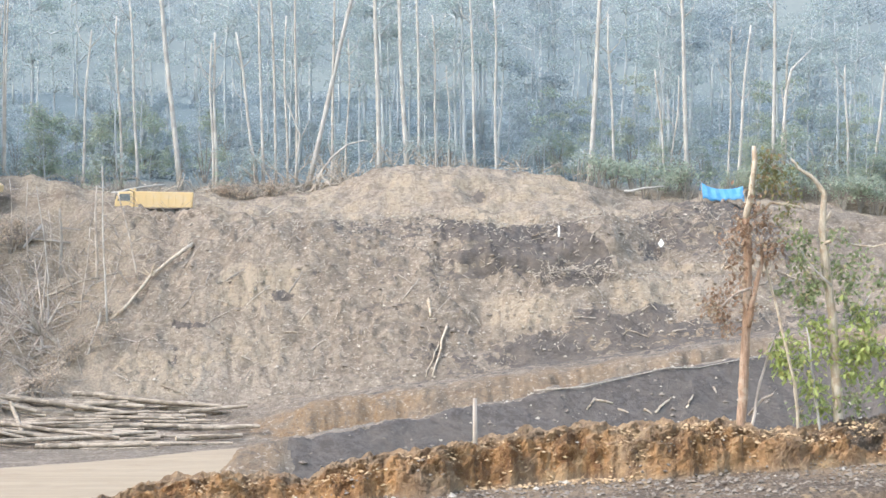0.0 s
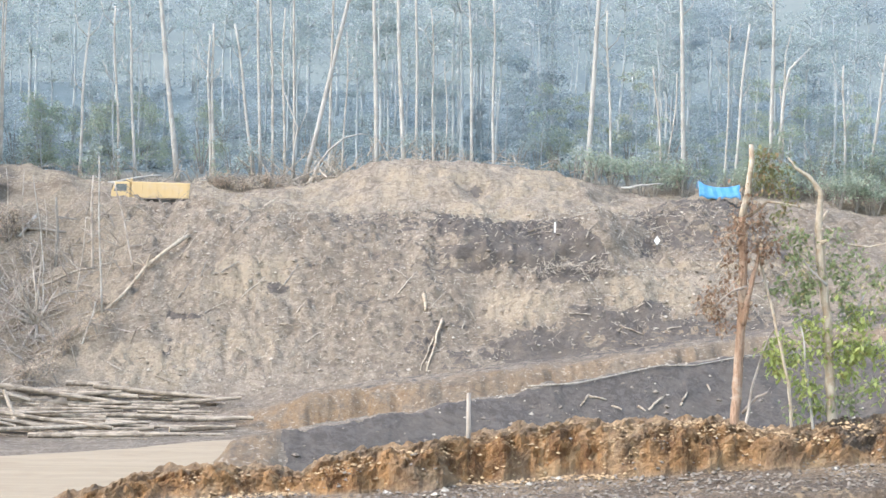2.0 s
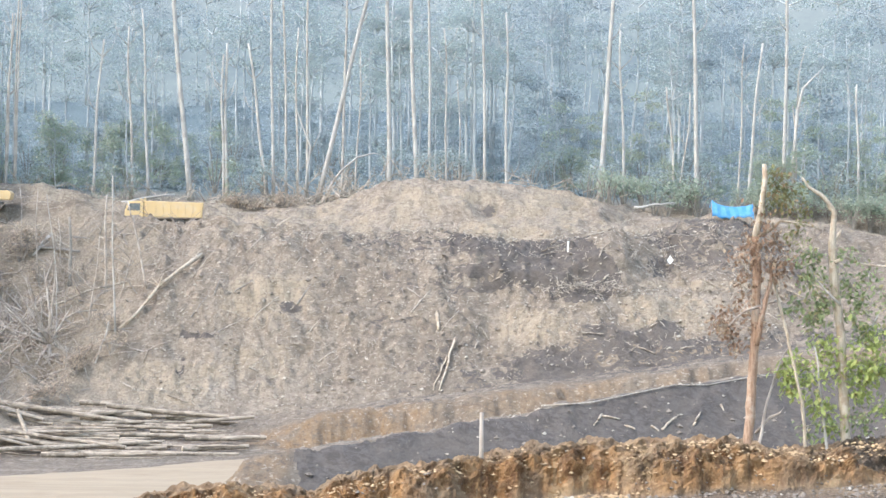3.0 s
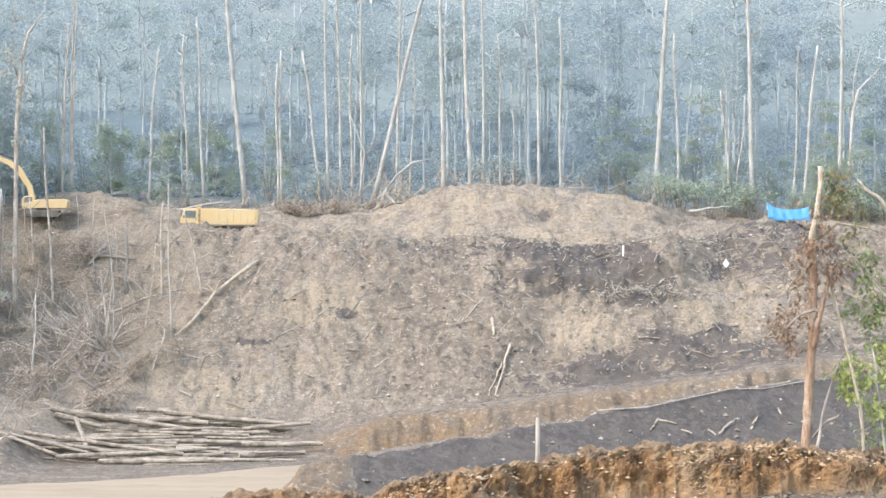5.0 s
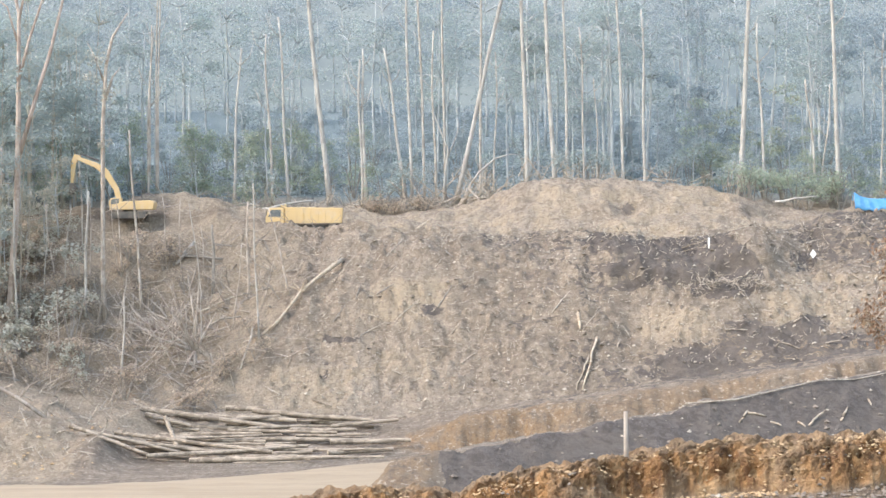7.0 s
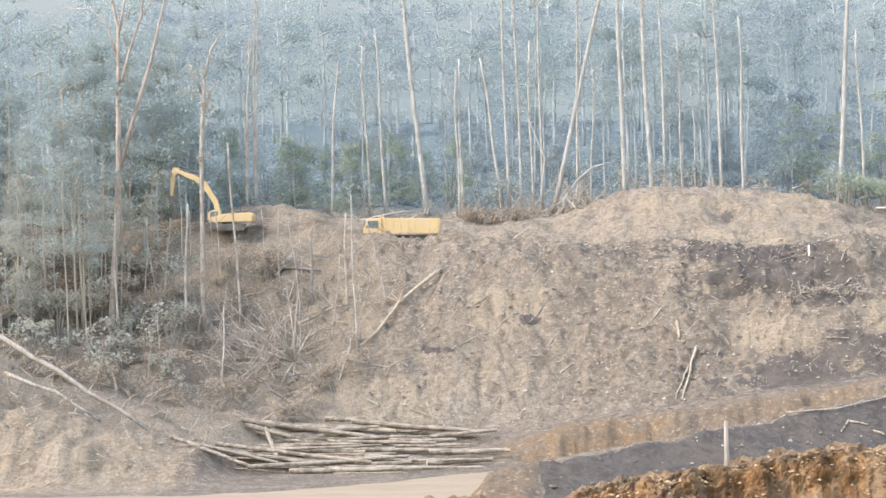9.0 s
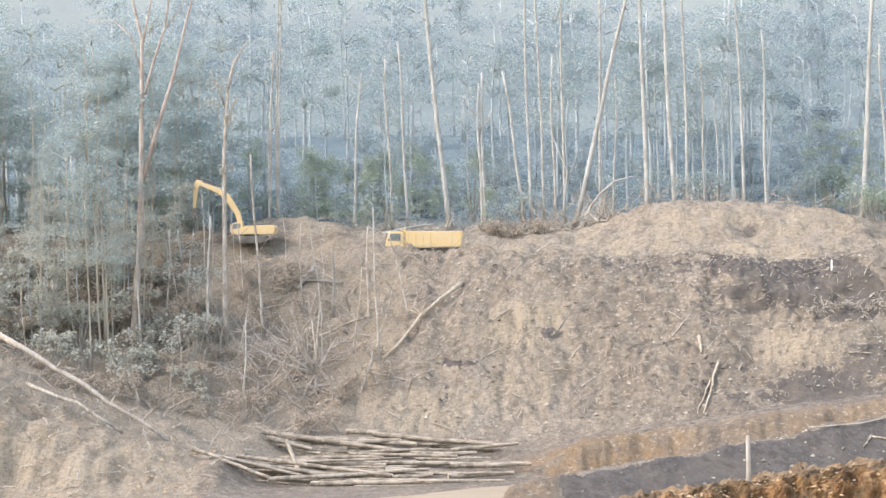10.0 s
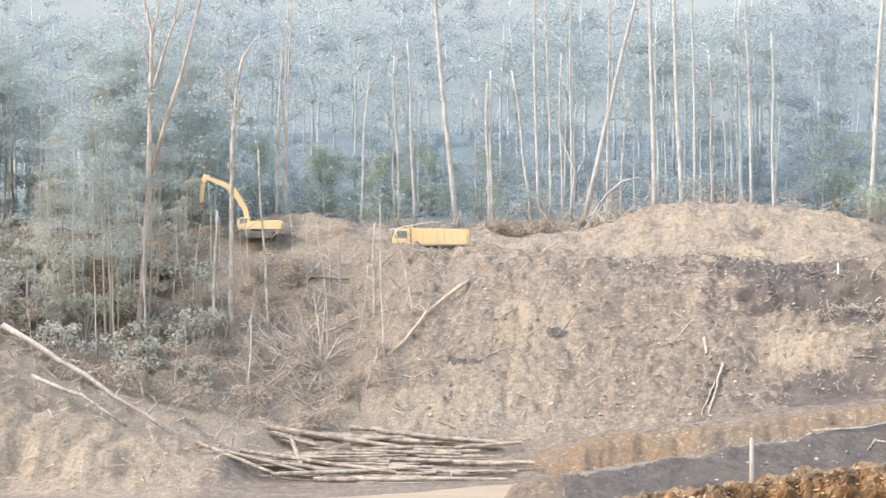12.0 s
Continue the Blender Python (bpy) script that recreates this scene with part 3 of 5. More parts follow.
def mound_at(x, y):
    py, pz = mound_profile(np.array([float(x)]))
    return float(np.interp(y, py[:, 0], pz[:, 0])) + 0.02


def build_backdrop():
    """Distant mountain flank that closes the view all round behind the forest."""
    a, b = np.radians(np.arange(-60, 60.1, 1.5)), np.linspace(0, 1, 12)
    ga, gb = np.meshgrid(a, b)
    r = 520 + 160 * gb
    co = np.stack([np.sin(ga) * r, np.cos(ga) * r, 20 + 190 * gb + 0 * ga], -1).reshape(-1, 3)
    nx = len(a)
    faces = [(j * nx + i, j * nx + i + 1, (j + 1) * nx + i + 1, (j + 1) * nx + i) for j in range(11) for i in range(nx - 1)]
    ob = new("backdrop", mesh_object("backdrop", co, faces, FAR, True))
    return tagged(ob, "far forest mountain backdrop, its smoke haze shown as a glow", "backdrop", kind="structure")


build_backdrop()

# ---------------------------------------------------------------- tools for things


def thing(name, place, label, category, group="", turn=0.0):
    ob = new(name)
    ob.matrix_world = pose(*place, 0, 0, turn)
    return tagged(ob, label, category, group)


def part(name, me, parent, label=""):
    ob = new(name, me)
    ob.parent = parent
    return tagged(ob, label) if label else ob


class Build:
    """Collects vertices and faces of one mesh."""

    def __init__(self):
        self.v, self.f = [], []

    def tube(self, pts, radii, sides=7, cap=True):
        pts = [Vector(p) for p in pts]
        ring0 = None
        for i, p in enumerate(pts):
            way = (pts[min(i + 1, len(pts) - 1)] - pts[max(i - 1, 0)]).normalized()
            ref = Vector((0, 1, 0)) if abs(way.y) < 0.8 else Vector((1, 0, 0))
            u = way.cross(ref).normalized()
            w = way.cross(u)
            ring = len(self.v)
            for k in range(sides):
                a = 2 * math.pi * k / sides
                self.v.append(p + (u * math.cos(a) + w * math.sin(a)) * radii[i])
            if ring0 is not None:
                for k in range(sides):
                    self.f.append((ring0 + k, ring0 + (k + 1) % sides, ring + (k + 1) % sides, ring + k))
            elif cap:
                self.f.append(tuple(ring + k for k in reversed(range(sides))))
            ring0 = ring
        if cap:
            self.f.append(tuple(ring0 + k for k in range(sides)))
        return self

    def leaf(self, c, size, rng, droop=0.3, ratio=0.45):
        a, t = rng.uniform(0, 2 * math.pi), rng.uniform(-0.9, 0.7)
        way = Vector((math.cos(a) * math.cos(t), math.sin(a) * math.cos(t), math.sin(t) - droop)).normalized()
        side = way.cross(Vector((rng.uniform(-0.4, 0.4), rng.uniform(-0.4, 0.4), 1))).normalized() * size * ratio
        up = side.cross(way).normalized() * size * 0.12
        i = len(self.v)
        c = Vector(c)
        self.v += [c, c + way * size * 0.5 + side + up, c + way * size, c + way * size * 0.5 - side + up]
        self.f += [(i, i + 1, i + 2), (i, i + 2, i + 3)]

    def cloud(self, centre, radii, count, size, rng, droop=0.3, ratio=0.45):
        """Leaves scattered through an ellipsoid, thicker towards its skin."""
        for _ in range(count):
            d = Vector((rng.gauss(0, 1), rng.gauss(0, 1), rng.gauss(0, 1))).normalized() * rng.uniform(0.25, 1) ** 0.6
            c = (centre[0] + d.x * radii[0], centre[1] + d.y * radii[1], centre[2] + d.z * radii[2])
            self.leaf(c, size * rng.uniform(0.6, 1.3), rng, droop, ratio)
        return self

    def box(self, lo, hi, cut=0.0):
        """A box with bevelled upright and level edges."""
        bm = bmesh.new()
        bmesh.ops.create_cube(bm, size=1)
        size = [hi[i] - lo[i] for i in range(3)]
        for v in bm.verts:
            v.co = Vector([(v.co[i] + 0.5) * size[i] + lo[i] for i in range(3)])
        if cut:
            bmesh.ops.bevel(bm, geom=bm.edges[:], offset=cut, segments=1, affect="EDGES")
        self.add(bm)
        return self

    def prism(self, outline, x0, x1, axis=1, cut=0.0):
        """An outline in two axes drawn out along the third (axis) from x0 to x1."""
        bm = bmesh.new()

        def at(p, d):
            q = list(p)
            q.insert(axis, d)
            return Vector(q)

        a = [bm.verts.new(at(p, x0)) for p in outline]
        b = [bm.verts.new(at(p, x1)) for p in outline]
        n = len(a)
        bm.faces.new(a)
        bm.faces.new(list(reversed(b)))
        for i in range(n):
            bm.faces.new((a[i], b[i], b[(i + 1) % n], a[(i + 1) % n]))
        bmesh.ops.recalc_face_normals(bm, faces=bm.faces[:])
        if cut:
            bmesh.ops.bevel(bm, geom=bm.edges[:], offset=cut, segments=1, affect="EDGES")
        self.add(bm)
        return self

    def add(self, bm):
        bm.verts.index_update()
        i = len(self.v)
        self.v += [v.co.copy() for v in bm.verts]
        self.f += [tuple(v.index + i for v in f.verts) for f in bm.faces]
        bm.free()

    def mesh(self, name, material, smooth=False):
        return mesh_object(name, self.v, self.f, material, smooth)


def stem_points(height, lean, rng, wobble=0.12, n=8):
    """A slightly wavering line from the base upwards; lean: sideways metres per metre."""
    ph, out = rng.uniform(0, 6), []
    for i in range(n):
        s = i / (n - 1)
        out.append((lean * height * s + wobble * math.sin(ph + s * 7) * s, wobble * math.cos(ph * 2 + s * 5) * s, height * s))
    return out


def taper(r, n, end=0.45):
    return [r * (1.25 if i == 0 else 1 - (1 - end) * i / (n - 1)) for i in range(n)]


# ---------------------------------------------------------------- forest
LABEL_EDGE = "tall straight pale trunk at the edge of the cleared forest"


def crown_mesh(seed, spread, depth, clumps, per, size, mat):
    rng, b = random.Random(seed), Build()
    for _ in range(clumps):
        a, r = rng.uniform(0, 6.3), spread * rng.uniform(0.1, 1) ** 0.7
        c = (math.cos(a) * r, math.sin(a) * r, rng.uniform(-depth, depth))
        k = rng.uniform(0.16, 0.34) * spread
        b.cloud(c, (k * 1.3, k * 1.3, k * 0.75), per, size, rng)
    return b.mesh("crown", mat)


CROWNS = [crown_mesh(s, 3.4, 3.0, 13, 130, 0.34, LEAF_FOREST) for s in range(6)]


def edge_tree(x, z0, lean, ztop, r, y, seed, bark, bare=False):
    """A tall trunk through x at height z0, leaning, that reaches above ztop."""
    rng = random.Random(seed)
    gx = x
    for _ in range(3):
        g = ground_at(gx, y) - 0.3
        gx = x + lean * (g - z0)
    cut = ztop < 47.5
    height = (ztop if cut else 58 + rng.uniform(0, 5)) - g
    t = thing("tree", (gx, y, g), LABEL_EDGE, "tree", "forest edge trees")
    pts = stem_points(height, lean, rng, 0.22, 10)
    b = Build().tube(pts, taper(r, 10, 0.55), 8)
    for _ in range(rng.randint(2, 5)):   # short snags and side limbs near the top
        i = rng.randint(5, 8)
        p, s, l = Vector(pts[i]), rng.choice((-1, 1)), rng.uniform(0.8, 2.6)
        b.tube([p, p + Vector((s * l * 0.5, rng.uniform(-0.4, 0.4), l * 0.5)), p + Vector((s * l * 0.7, 0, l * 1.2))], [r * 0.35, r * 0.22, 0.03], 5)
    part("trunk", b.mesh("trunk", bark, True), t)
    if not bare and not cut:
        c = part("crown", rng.choice(CROWNS), t)
        c.location = Vector(pts[-1]) + Vector((0, 0, -1.5))
    return t


EDGE_A = [(-19.2, 20.4, -0.1, 48.5, 0.33), (-24.4, 23.7, -0.048, 46.4, 0.2), (-26.3, 23.3, -0.033, 44.4, 0.17),
          (-40.9, 27.2, 0.033, 45.6, 0.13), (-39.8, 28.5, 0.015, 48.3, 0.13), (-15.4, 26.7, -0.025, 42.6, 0.23),
          (-11.0, 27.4, -0.138, 42.6, 0.23), (-10.0, 27.1, -0.023, 48.6, 0.2), (-8.5, 25.8, -0.022, 48.6, 0.17),
          (-7.2, 28.8, -0.019, 44.6, 0.17), (-6.1, 30.8, -0.006, 48.6, 0.17), (-4.4, 26.1, 0.233, 48.0, 0.3),
          (-1.9, 28.8, 0.005, 48.6, 0.17), (-0.3, 28.8, 0.03, 42.0, 0.13), (3.5, 28.8, -0.02, 48.7, 0.3),
          (6.7, 28.2, -0.049, 48.7, 0.3), (8.2, 28.2, -0.01, 48.7, 0.2), (10.2, 28.9, -0.025, 44.8, 0.13)]
EDGE_B = [(11.7, 29.6, -0.011, 38.8, 0.1), (14.7, 29.3, -0.026, 48.8, 0.2), (17.3, 27.0, -0.015, 46.8, 0.2),
          (28.4, 27.1, 0.06, 48.9, 0.33), (31.1, 27.7, -0.035, 45.0, 0.2), (37.1, 26.5, -0.076, 38.4, 0.17),
          (39.7, 29.8, -0.036, 49.0, 0.3), (38.3, 31.1, 0.104, 37.8, 0.13), (46.1, 28.5, 0.072, 43.8, 0.23),
          (50.1, 29.9, 0.005, 49.1, 0.26), (51.5, 29.2, -0.027, 36.5, 0.13), (59.1, 23.0, -0.025, 39.1, 0.2),
          (61.3, 21.1, 0.131, 42.5, 0.23), (44.8, 29.6, 0.029, 43.6, 0.13), (-41.0, 25.5, 0.02, 45.6, 0.17),
          (-40.0, 26.8, 0.01, 47.6, 0.13), (-64.1, 13.5, -0.004, 41.9, 0.17), (-30.5, 33.5, 0.043, 42.8, 0.2), (-15.8, 28.0, -0.023, 41.3, 0.2)]
for k, row in enumerate(EDGE_A + EDGE_B):
    edge_tree(*row, 234, 300 + k, BARK_PALE if row[4] > 0.19 else BARK_GREY)


def forest_tree(seed, bark=None, leaf=None):
    """One mid-forest tree: slim trunk with limbs and an uneven crown."""
    rng = random.Random(seed)
    h = rng.uniform(19, 27)
    t = thing("tree", (0, 0, -100), "slim forest tree with a grey-green crown tinted for smoke haze", "tree", "forest trees")
    pts = stem_points(h, rng.uniform(-0.05, 0.05), rng, 0.3, 8)
    b = Build().tube(pts, taper(rng.uniform(0.13, 0.26), 8, 0.3), 6)
    cb = Build()
    for _ in range(rng.randint(9, 14)):
        s = rng.uniform(0.45, 1.0)
        p = Vector(pts[min(7, int(s * 7.99))])
        a, l = rng.uniform(0, 6.3), rng.uniform(1.2, 3.6)
        e = p + Vector((math.cos(a) * l, math.sin(a) * l, rng.uniform(0.3, 1.8)))
        b.tube([p, (p + e) / 2 + Vector((0, 0, 0.2)), e], [0.09, 0.06, 0.02], 4, False)
        k = rng.uniform(0.8, 1.7)
        cb.cloud(e, (k * 1.5, k * 1.5, k * 0.9), int(115 * k), 0.245, rng)
    part("trunk", b.mesh("trunk", bark or BARK_FAR, True), t)
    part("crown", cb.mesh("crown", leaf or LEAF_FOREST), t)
    return t


def scatter(makers, count, rng, xspan, yspan, ok=None, lift=-0.2, scales=(0.8, 1.25)):
    """Copies of the given things over a stretch of ground; the first of each kind stands too."""
    used, n = set(), 0
    while n < count:
        y = rng.uniform(*yspan)
        x = rng.uniform(*xspan) * (y / yspan[0])
        if ok and not ok(x, y):
            continue
        k = rng.randrange(len(makers))
        m = pose(x, y, ground_at(x, y) + lift, 0, 0, rng.uniform(0, 360))
        s = rng.uniform(*scales)
        if k in used:
            ob = copy_thing(makers[k], m)
        else:
            ob = makers[k]
            ob.matrix_world = m
            used.add(k)
        ob.scale = (s, s, s)
        n += 1


def leafy_tree(seed, leaf, label, group):
    """A young tree whose leafy sprays start near the ground."""
    rng = random.Random(seed)
    h = rng.uniform(6.5, 10.5)
    t = thing("young_tree", (0, 0, -100), label, "tree", group)
    pts = stem_points(h, rng.uniform(-0.06, 0.06), rng, 0.25, 8)
    b, cb = Build().tube(pts, taper(rng.uniform(0.07, 0.12), 8, 0.25), 5), Build()
    for _ in range(rng.randint(13, 17)):
        s = rng.uniform(0.12, 1.0)
        p = Vector(pts[min(7, int(s * 7.99))])
        a, l = rng.uniform(0, 6.3), (1.15 - 0.75 * s) * rng.uniform(0.8, 2.3)
        e = p + Vector((math.cos(a) * l, math.sin(a) * l, rng.uniform(0.0, 0.9)))
        b.tube([p, (p + e) / 2 + Vector((0, 0, 0.15)), e], [0.05, 0.035, 0.012], 3, False)
        k = rng.uniform(0.5, 1.05)
        cb.cloud(e, (k * 1.4, k * 1.4, k * 0.75), int(135 * k), 0.21, rng, 0.4)
    part("trunk", b.mesh("trunk", BARK_FAR, True), t)
    part("crown", cb.mesh("crown", leaf), t)
    return t


rng = random.Random(5)
FOREST = [forest_tree(400 + i) for i in range(6)]
scatter(FOREST, 60, rng, (-80, 72), (240, 290))
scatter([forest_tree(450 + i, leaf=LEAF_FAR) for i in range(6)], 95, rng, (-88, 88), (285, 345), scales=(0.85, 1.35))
scatter([forest_tree(430 + i) for i in range(4)], 45, rng, (-75, 72), (238, 275), scales=(0.35, 0.75))
EDGE_YOUNG = [leafy_tree(470 + i, LEAF_EDGE, "leafy green young tree at the forest edge", "young edge trees") for i in range(5)]
scatter(EDGE_YOUNG[:3], 34, rng, (20, 66), (230, 246), scales=(0.55, 1.25))
scatter(EDGE_YOUNG[3:], 44, rng, (-74, -14), (231, 256), scales=(0.5, 1.2))
scatter([leafy_tree(480 + i, LEAF_FAR, "young tree deep in the forest, tinted for smoke haze", "young forest trees") for i in range(3)], 46, rng, (-78, 74), (250, 285), scales=(0.7, 1.5))


def undergrowth():
    """Low leaf sprays over the wooded slope, past counting."""
    rng, b = random.Random(15), Build()
    for _ in range(1300):
        y = rng.uniform(238, 345)
        x = rng.uniform(-80, 78) * y / 240
        k = rng.uniform(0.8, 2.2)
        b.cloud((x, y, ground_at(x, y) + 0.5 * k), (k * 1.5, k, k * 0.9), 50, 0.34, rng, 0.4)
    return tagged(new("undergrowth", b.mesh("undergrowth", LEAF_FAR)), "low undergrowth on the wooded slope, tinted for smoke haze", "undergrowth", kind="stuff")


undergrowth()


def shrub(seed, w, h, count, size, mat, label, stems=5):
    rng = random.Random(seed)
    t = thing("shrub", (0, 0, -100), label, "shrub", "undergrowth shrubs")
    b, lv = Build(), Build()
    for _ in range(stems):
        a, l = rng.uniform(0, 6.3), rng.uniform(0.3, 1) * w
        e = Vector((math.cos(a) * l, math.sin(a) * l, h * rng.uniform(0.55, 1)))
        b.tube([(0, 0, -0.3), e * 0.5 + Vector((0, 0, 0.2 * h)), e], [0.06, 0.045, 0.015], 4, False)
        k = rng.uniform(0.3, 0.6) * w
        lv.cloud(e, (k, k, k * 0.8), count // stems, size, rng, 0.4)
    part("trunk", b.mesh("trunk", CHARRED), t)
    part("foliage", lv.mesh("foliage", mat), t)
    return t


SHRUBS = [shrub(500 + i, 2.4, 3.2 + i * 0.7, 330, 0.26, LEAF_FOREST, "green shrub at the forest edge, paled for smoke haze", 6) for i in range(5)]
scatter(SHRUBS, 80, rng, (-70, 70), (229, 262))
scatter([shrub(520 + i, 2.0, 3.6, 360, 0.25, LEAF_EDGE, "leafy green bush beside the cleared ridge", 6) for i in range(3)], 42, rng, (27, 65), (223, 233))

# ---------------------------------------------------------------- wooded gully
GULLY_BUSH = [shrub(540 + i, 1.6, 2.6 + 0.5 * i, 250, 0.3, LEAF_SHRUB, "green leafy bush in the shaded gully", 6) for i in range(4)]
GULLY_DRY = [shrub(550 + i, 1.7, 2.0 + 0.3 * i, 240, 0.26, LEAF_DRY, "dry brown brush among felled branches", 7) for i in range(4)]


def in_gully(x, y):
    return x < -24 - max(0, (196 - y)) * 0.1 + (y - 184) * 0.33 and x > -75 and y < brow_y(x) - 1


scatter(GULLY_BUSH, 75, rng, (-74, -38), (182, 208), in_gully, scales=(0.7, 1.4))
scatter(GULLY_DRY, 85, rng, (-68, -20), (180, 208), in_gully, scales=(0.6, 1.2))


def gully_tree(seed):
    t = forest_tree(seed)
    t["label"] = "young green-leaved tree in the shaded gully forest"
    t["group"] = "gully trees"
    t.children[1].data.materials[0] = LEAF_SHRUB
    return t


scatter([shrub(570 + i, 1.8, 1.6, 260, 0.24, LEAF_DRY, "reddish dry brush heaped beside the track", 7) for i in range(2)], 7, rng, (-15, -6), (221, 227))
GT = [gully_tree(560 + i) for i in range(4)]
scatter([leafy_tree(580 + i, LEAF_SHRUB, "leafy young tree in the shaded gully", "young gully trees") for i in range(4)], 46, rng, (-76, -40), (187, 212), lambda x, y: x < -43 and not (-54 < x < -44 and y < 199), scales=(0.6, 1.15))
scatter([gully_tree(590 + i) for i in range(4)], 36, rng, (-84, -43), (214, 242), lambda x, y: x < -44, scales=(0.7, 1.1))
scatter([leafy_tree(600 + i, LEAF_FOREST, "tall leafy tree in the dense wood above the gully", "gully wood trees") for i in range(3)], 30, rng, (-82, -42), (216, 240), lambda x, y: x < -44, scales=(1.1, 1.9))
scatter(GT, 44, rng, (-78, -41), (188, 226), lambda x, y: y > 200 or x < -46, scales=(0.45, 1.0))


def limb_tree(name, place, limbs, mat, label, leaves=(), leafmat=None, leafsize=0.3, sides=8, category="tree"):
    """A tree of given limbs: lists of (x, z, radius) through the air over one base, in a shallow depth."""
    x0, y0, z0 = place
    t = thing(name, place, label, category)
    for i, limb in enumerate(limbs):
        rng = random.Random(len(limb) * 7 + i)
        pts = [(x - x0, 0 if i == 0 else (0.25 * math.sin(i * 2.1) * k), z - z0) for k, (x, z, r) in enumerate(limb)]
        b = Build().tube(pts, [r for _, _, r in limb], sides)
        part("trunk" if i == 0 else "limb", b.mesh("trunk" if i == 0 else "limb", mat, True), t)
    if leaves:
        rng, lv = random.Random(int(abs(x0) * 10)), Build()
        for x, z, k, n in leaves:
            lv.cloud((x - x0, rng.uniform(-0.4, 0.4) * k, z - z0), (k, k, k * 0.85), n, leafsize, rng, 0.5)
        part("crown", lv.mesh("crown", leafmat), t)
    return t


limb_tree("forked_tree", (-48.6, 196, ground_at(-48.6, 196) - 0.4), [
    [(-48.6, ground_at(-48.6, 196) - 0.4, 0.46), (-48.3, 12, 0.37), (-47.4, 24, 0.31), (-47.2, 29, 0.30), (-47.1, 36, 0.22), (-47.0, 42.8, 0.18), (-48.0, 47.3, 0.12), (-49.2, 52, 0.04)],
    [(-47.3, 28, 0.25), (-45.6, 34, 0.21), (-44.0, 39, 0.18), (-43.4, 41.6, 0.15), (-42.6, 45, 0.12), (-41.2, 50, 0.04)],
    [(-47.1, 36, 0.15), (-46, 40, 0.13), (-44.6, 43.9, 0.10), (-43.7, 49, 0.07), (-43, 53, 0.03)],
    [(-47.0, 42, 0.13), (-46.4, 45, 0.10), (-45.7, 48.4, 0.07), (-45.4, 53, 0.03)],
    [(-47.2, 40, 0.12), (-48.2, 43.4, 0.09), (-50, 44.8, 0.06), (-52.6, 45.0, 0.02)],
    [(-44.6, 43.9, 0.07), (-43.0, 46, 0.05), (-41.7, 48.4, 0.03)]],
    BARK_ROSE, "tall bare forked tree with pale reddish bark", [(-47.6, 37, 1.2, 120), (-46.5, 35.5, 1.0, 70)], LEAF_FOREST, 0.35)
limb_tree("twisted_tree", (-39.1, 198, ground_at(-39.1, 198) - 0.4), [
    [(-39.1, ground_at(-39.1, 198) - 0.4, 0.27), (-39.3, 16, 0.24), (-39.2, 31.5, 0.21), (-38.8, 37.6, 0.16), (-38.4, 39.5, 0.15), (-38.1, 40.6, 0.13), (-36.6, 42.9, 0.06)],
    [(-39.0, 34, 0.15), (-38.2, 36.6, 0.10), (-37.4, 37.6, 0.04)],
    [(-39.0, 36, 0.10), (-39.9, 38.6, 0.07), (-40.6, 40, 0.03)]],
    BARK_TAN, "twisted grey tree beside the yellow excavator", [(-39.6, 38.5, 1.3, 110), (-38.6, 35, 1.0, 70), (-40.4, 36.4, 1.1, 80), (-39.0, 30, 0.8, 50)], LEAF_SHRUB, 0.32)

GULLY_POLES = [(-35.8, 12.8, -0.059, 31.4, 0.2, 200), (-40.9, 13.1, 0.025, 25.2, 0.2, 197), (-54.4, 8.9, -0.029, 19.1, 0.13, 190),
               (-46.9, 8.9, -0.027, 24.2, 0.16, 194), (-24.9, 16.2, -0.013, 24.0, 0.19, 199), (-23.0, 8.9, -0.036, 25.7, 0.13, 192),
               (-20.8, 15.6, -0.218, 23.4, 0.13, 197), (-29.0, 19.0, 0.0, 21.8, 0.25, 203), (-32.5, 17.9, -0.015, 24.6, 0.1, 204),
               (-45.5, 14, 0.05, 24, 0.09, 199), (-51.5, 10, 0.02, 30, 0.14, 205), (-56.5, 12, -0.03, 32, 0.16, 206)]


def dead_pole(x, z0, lean, ztop, r, y, seed):
    rng = random.Random(seed)
    gx = x
    for _ in range(3):
        g = ground_at(gx, y) - 0.3
        gx = x + lean * (g - z0)
    t = thing("dead_tree", (gx, y, g), "thin bare dead trunk standing in the gully", "dead tree", "gully poles")
    pts = stem_points(ztop - g, lean, rng, 0.12, 8)
    part("trunk", Build().tube(pts, taper(r * 0.78, 8, 0.6), 7).mesh("trunk", (BARK_TAN, BARK_GREY)[seed % 2] if r < 0.22 else CHARRED, True), t)
    for _ in range(3):
        p, s, l = Vector(pts[rng.randint(3, 6)]), rng.choice((-1, 1)), rng.uniform(0.5, 1.6)
        part("snag", Build().tube([p, p + Vector((s * l, 0.2, l * rng.uniform(-0.3, 0.9)))], [r * 0.4, 0.02], 5).mesh("snag", DEADWOOD), t)


for k, row in enumerate(GULLY_POLES):
    dead_pole(*row, 600 + k)
rng = random.Random(9)
for k in range(34):      # thinner dead stems between them
    x, y = rng.uniform(-60, -18), rng.uniform(184, 207)
    if in_gully(x, y):
        g = ground_at(x, y)
        dead_pole(x, g, rng.gauss(0, 0.12), g + rng.uniform(2.5, 11), rng.uniform(0.06, 0.13), y, 640 + k)


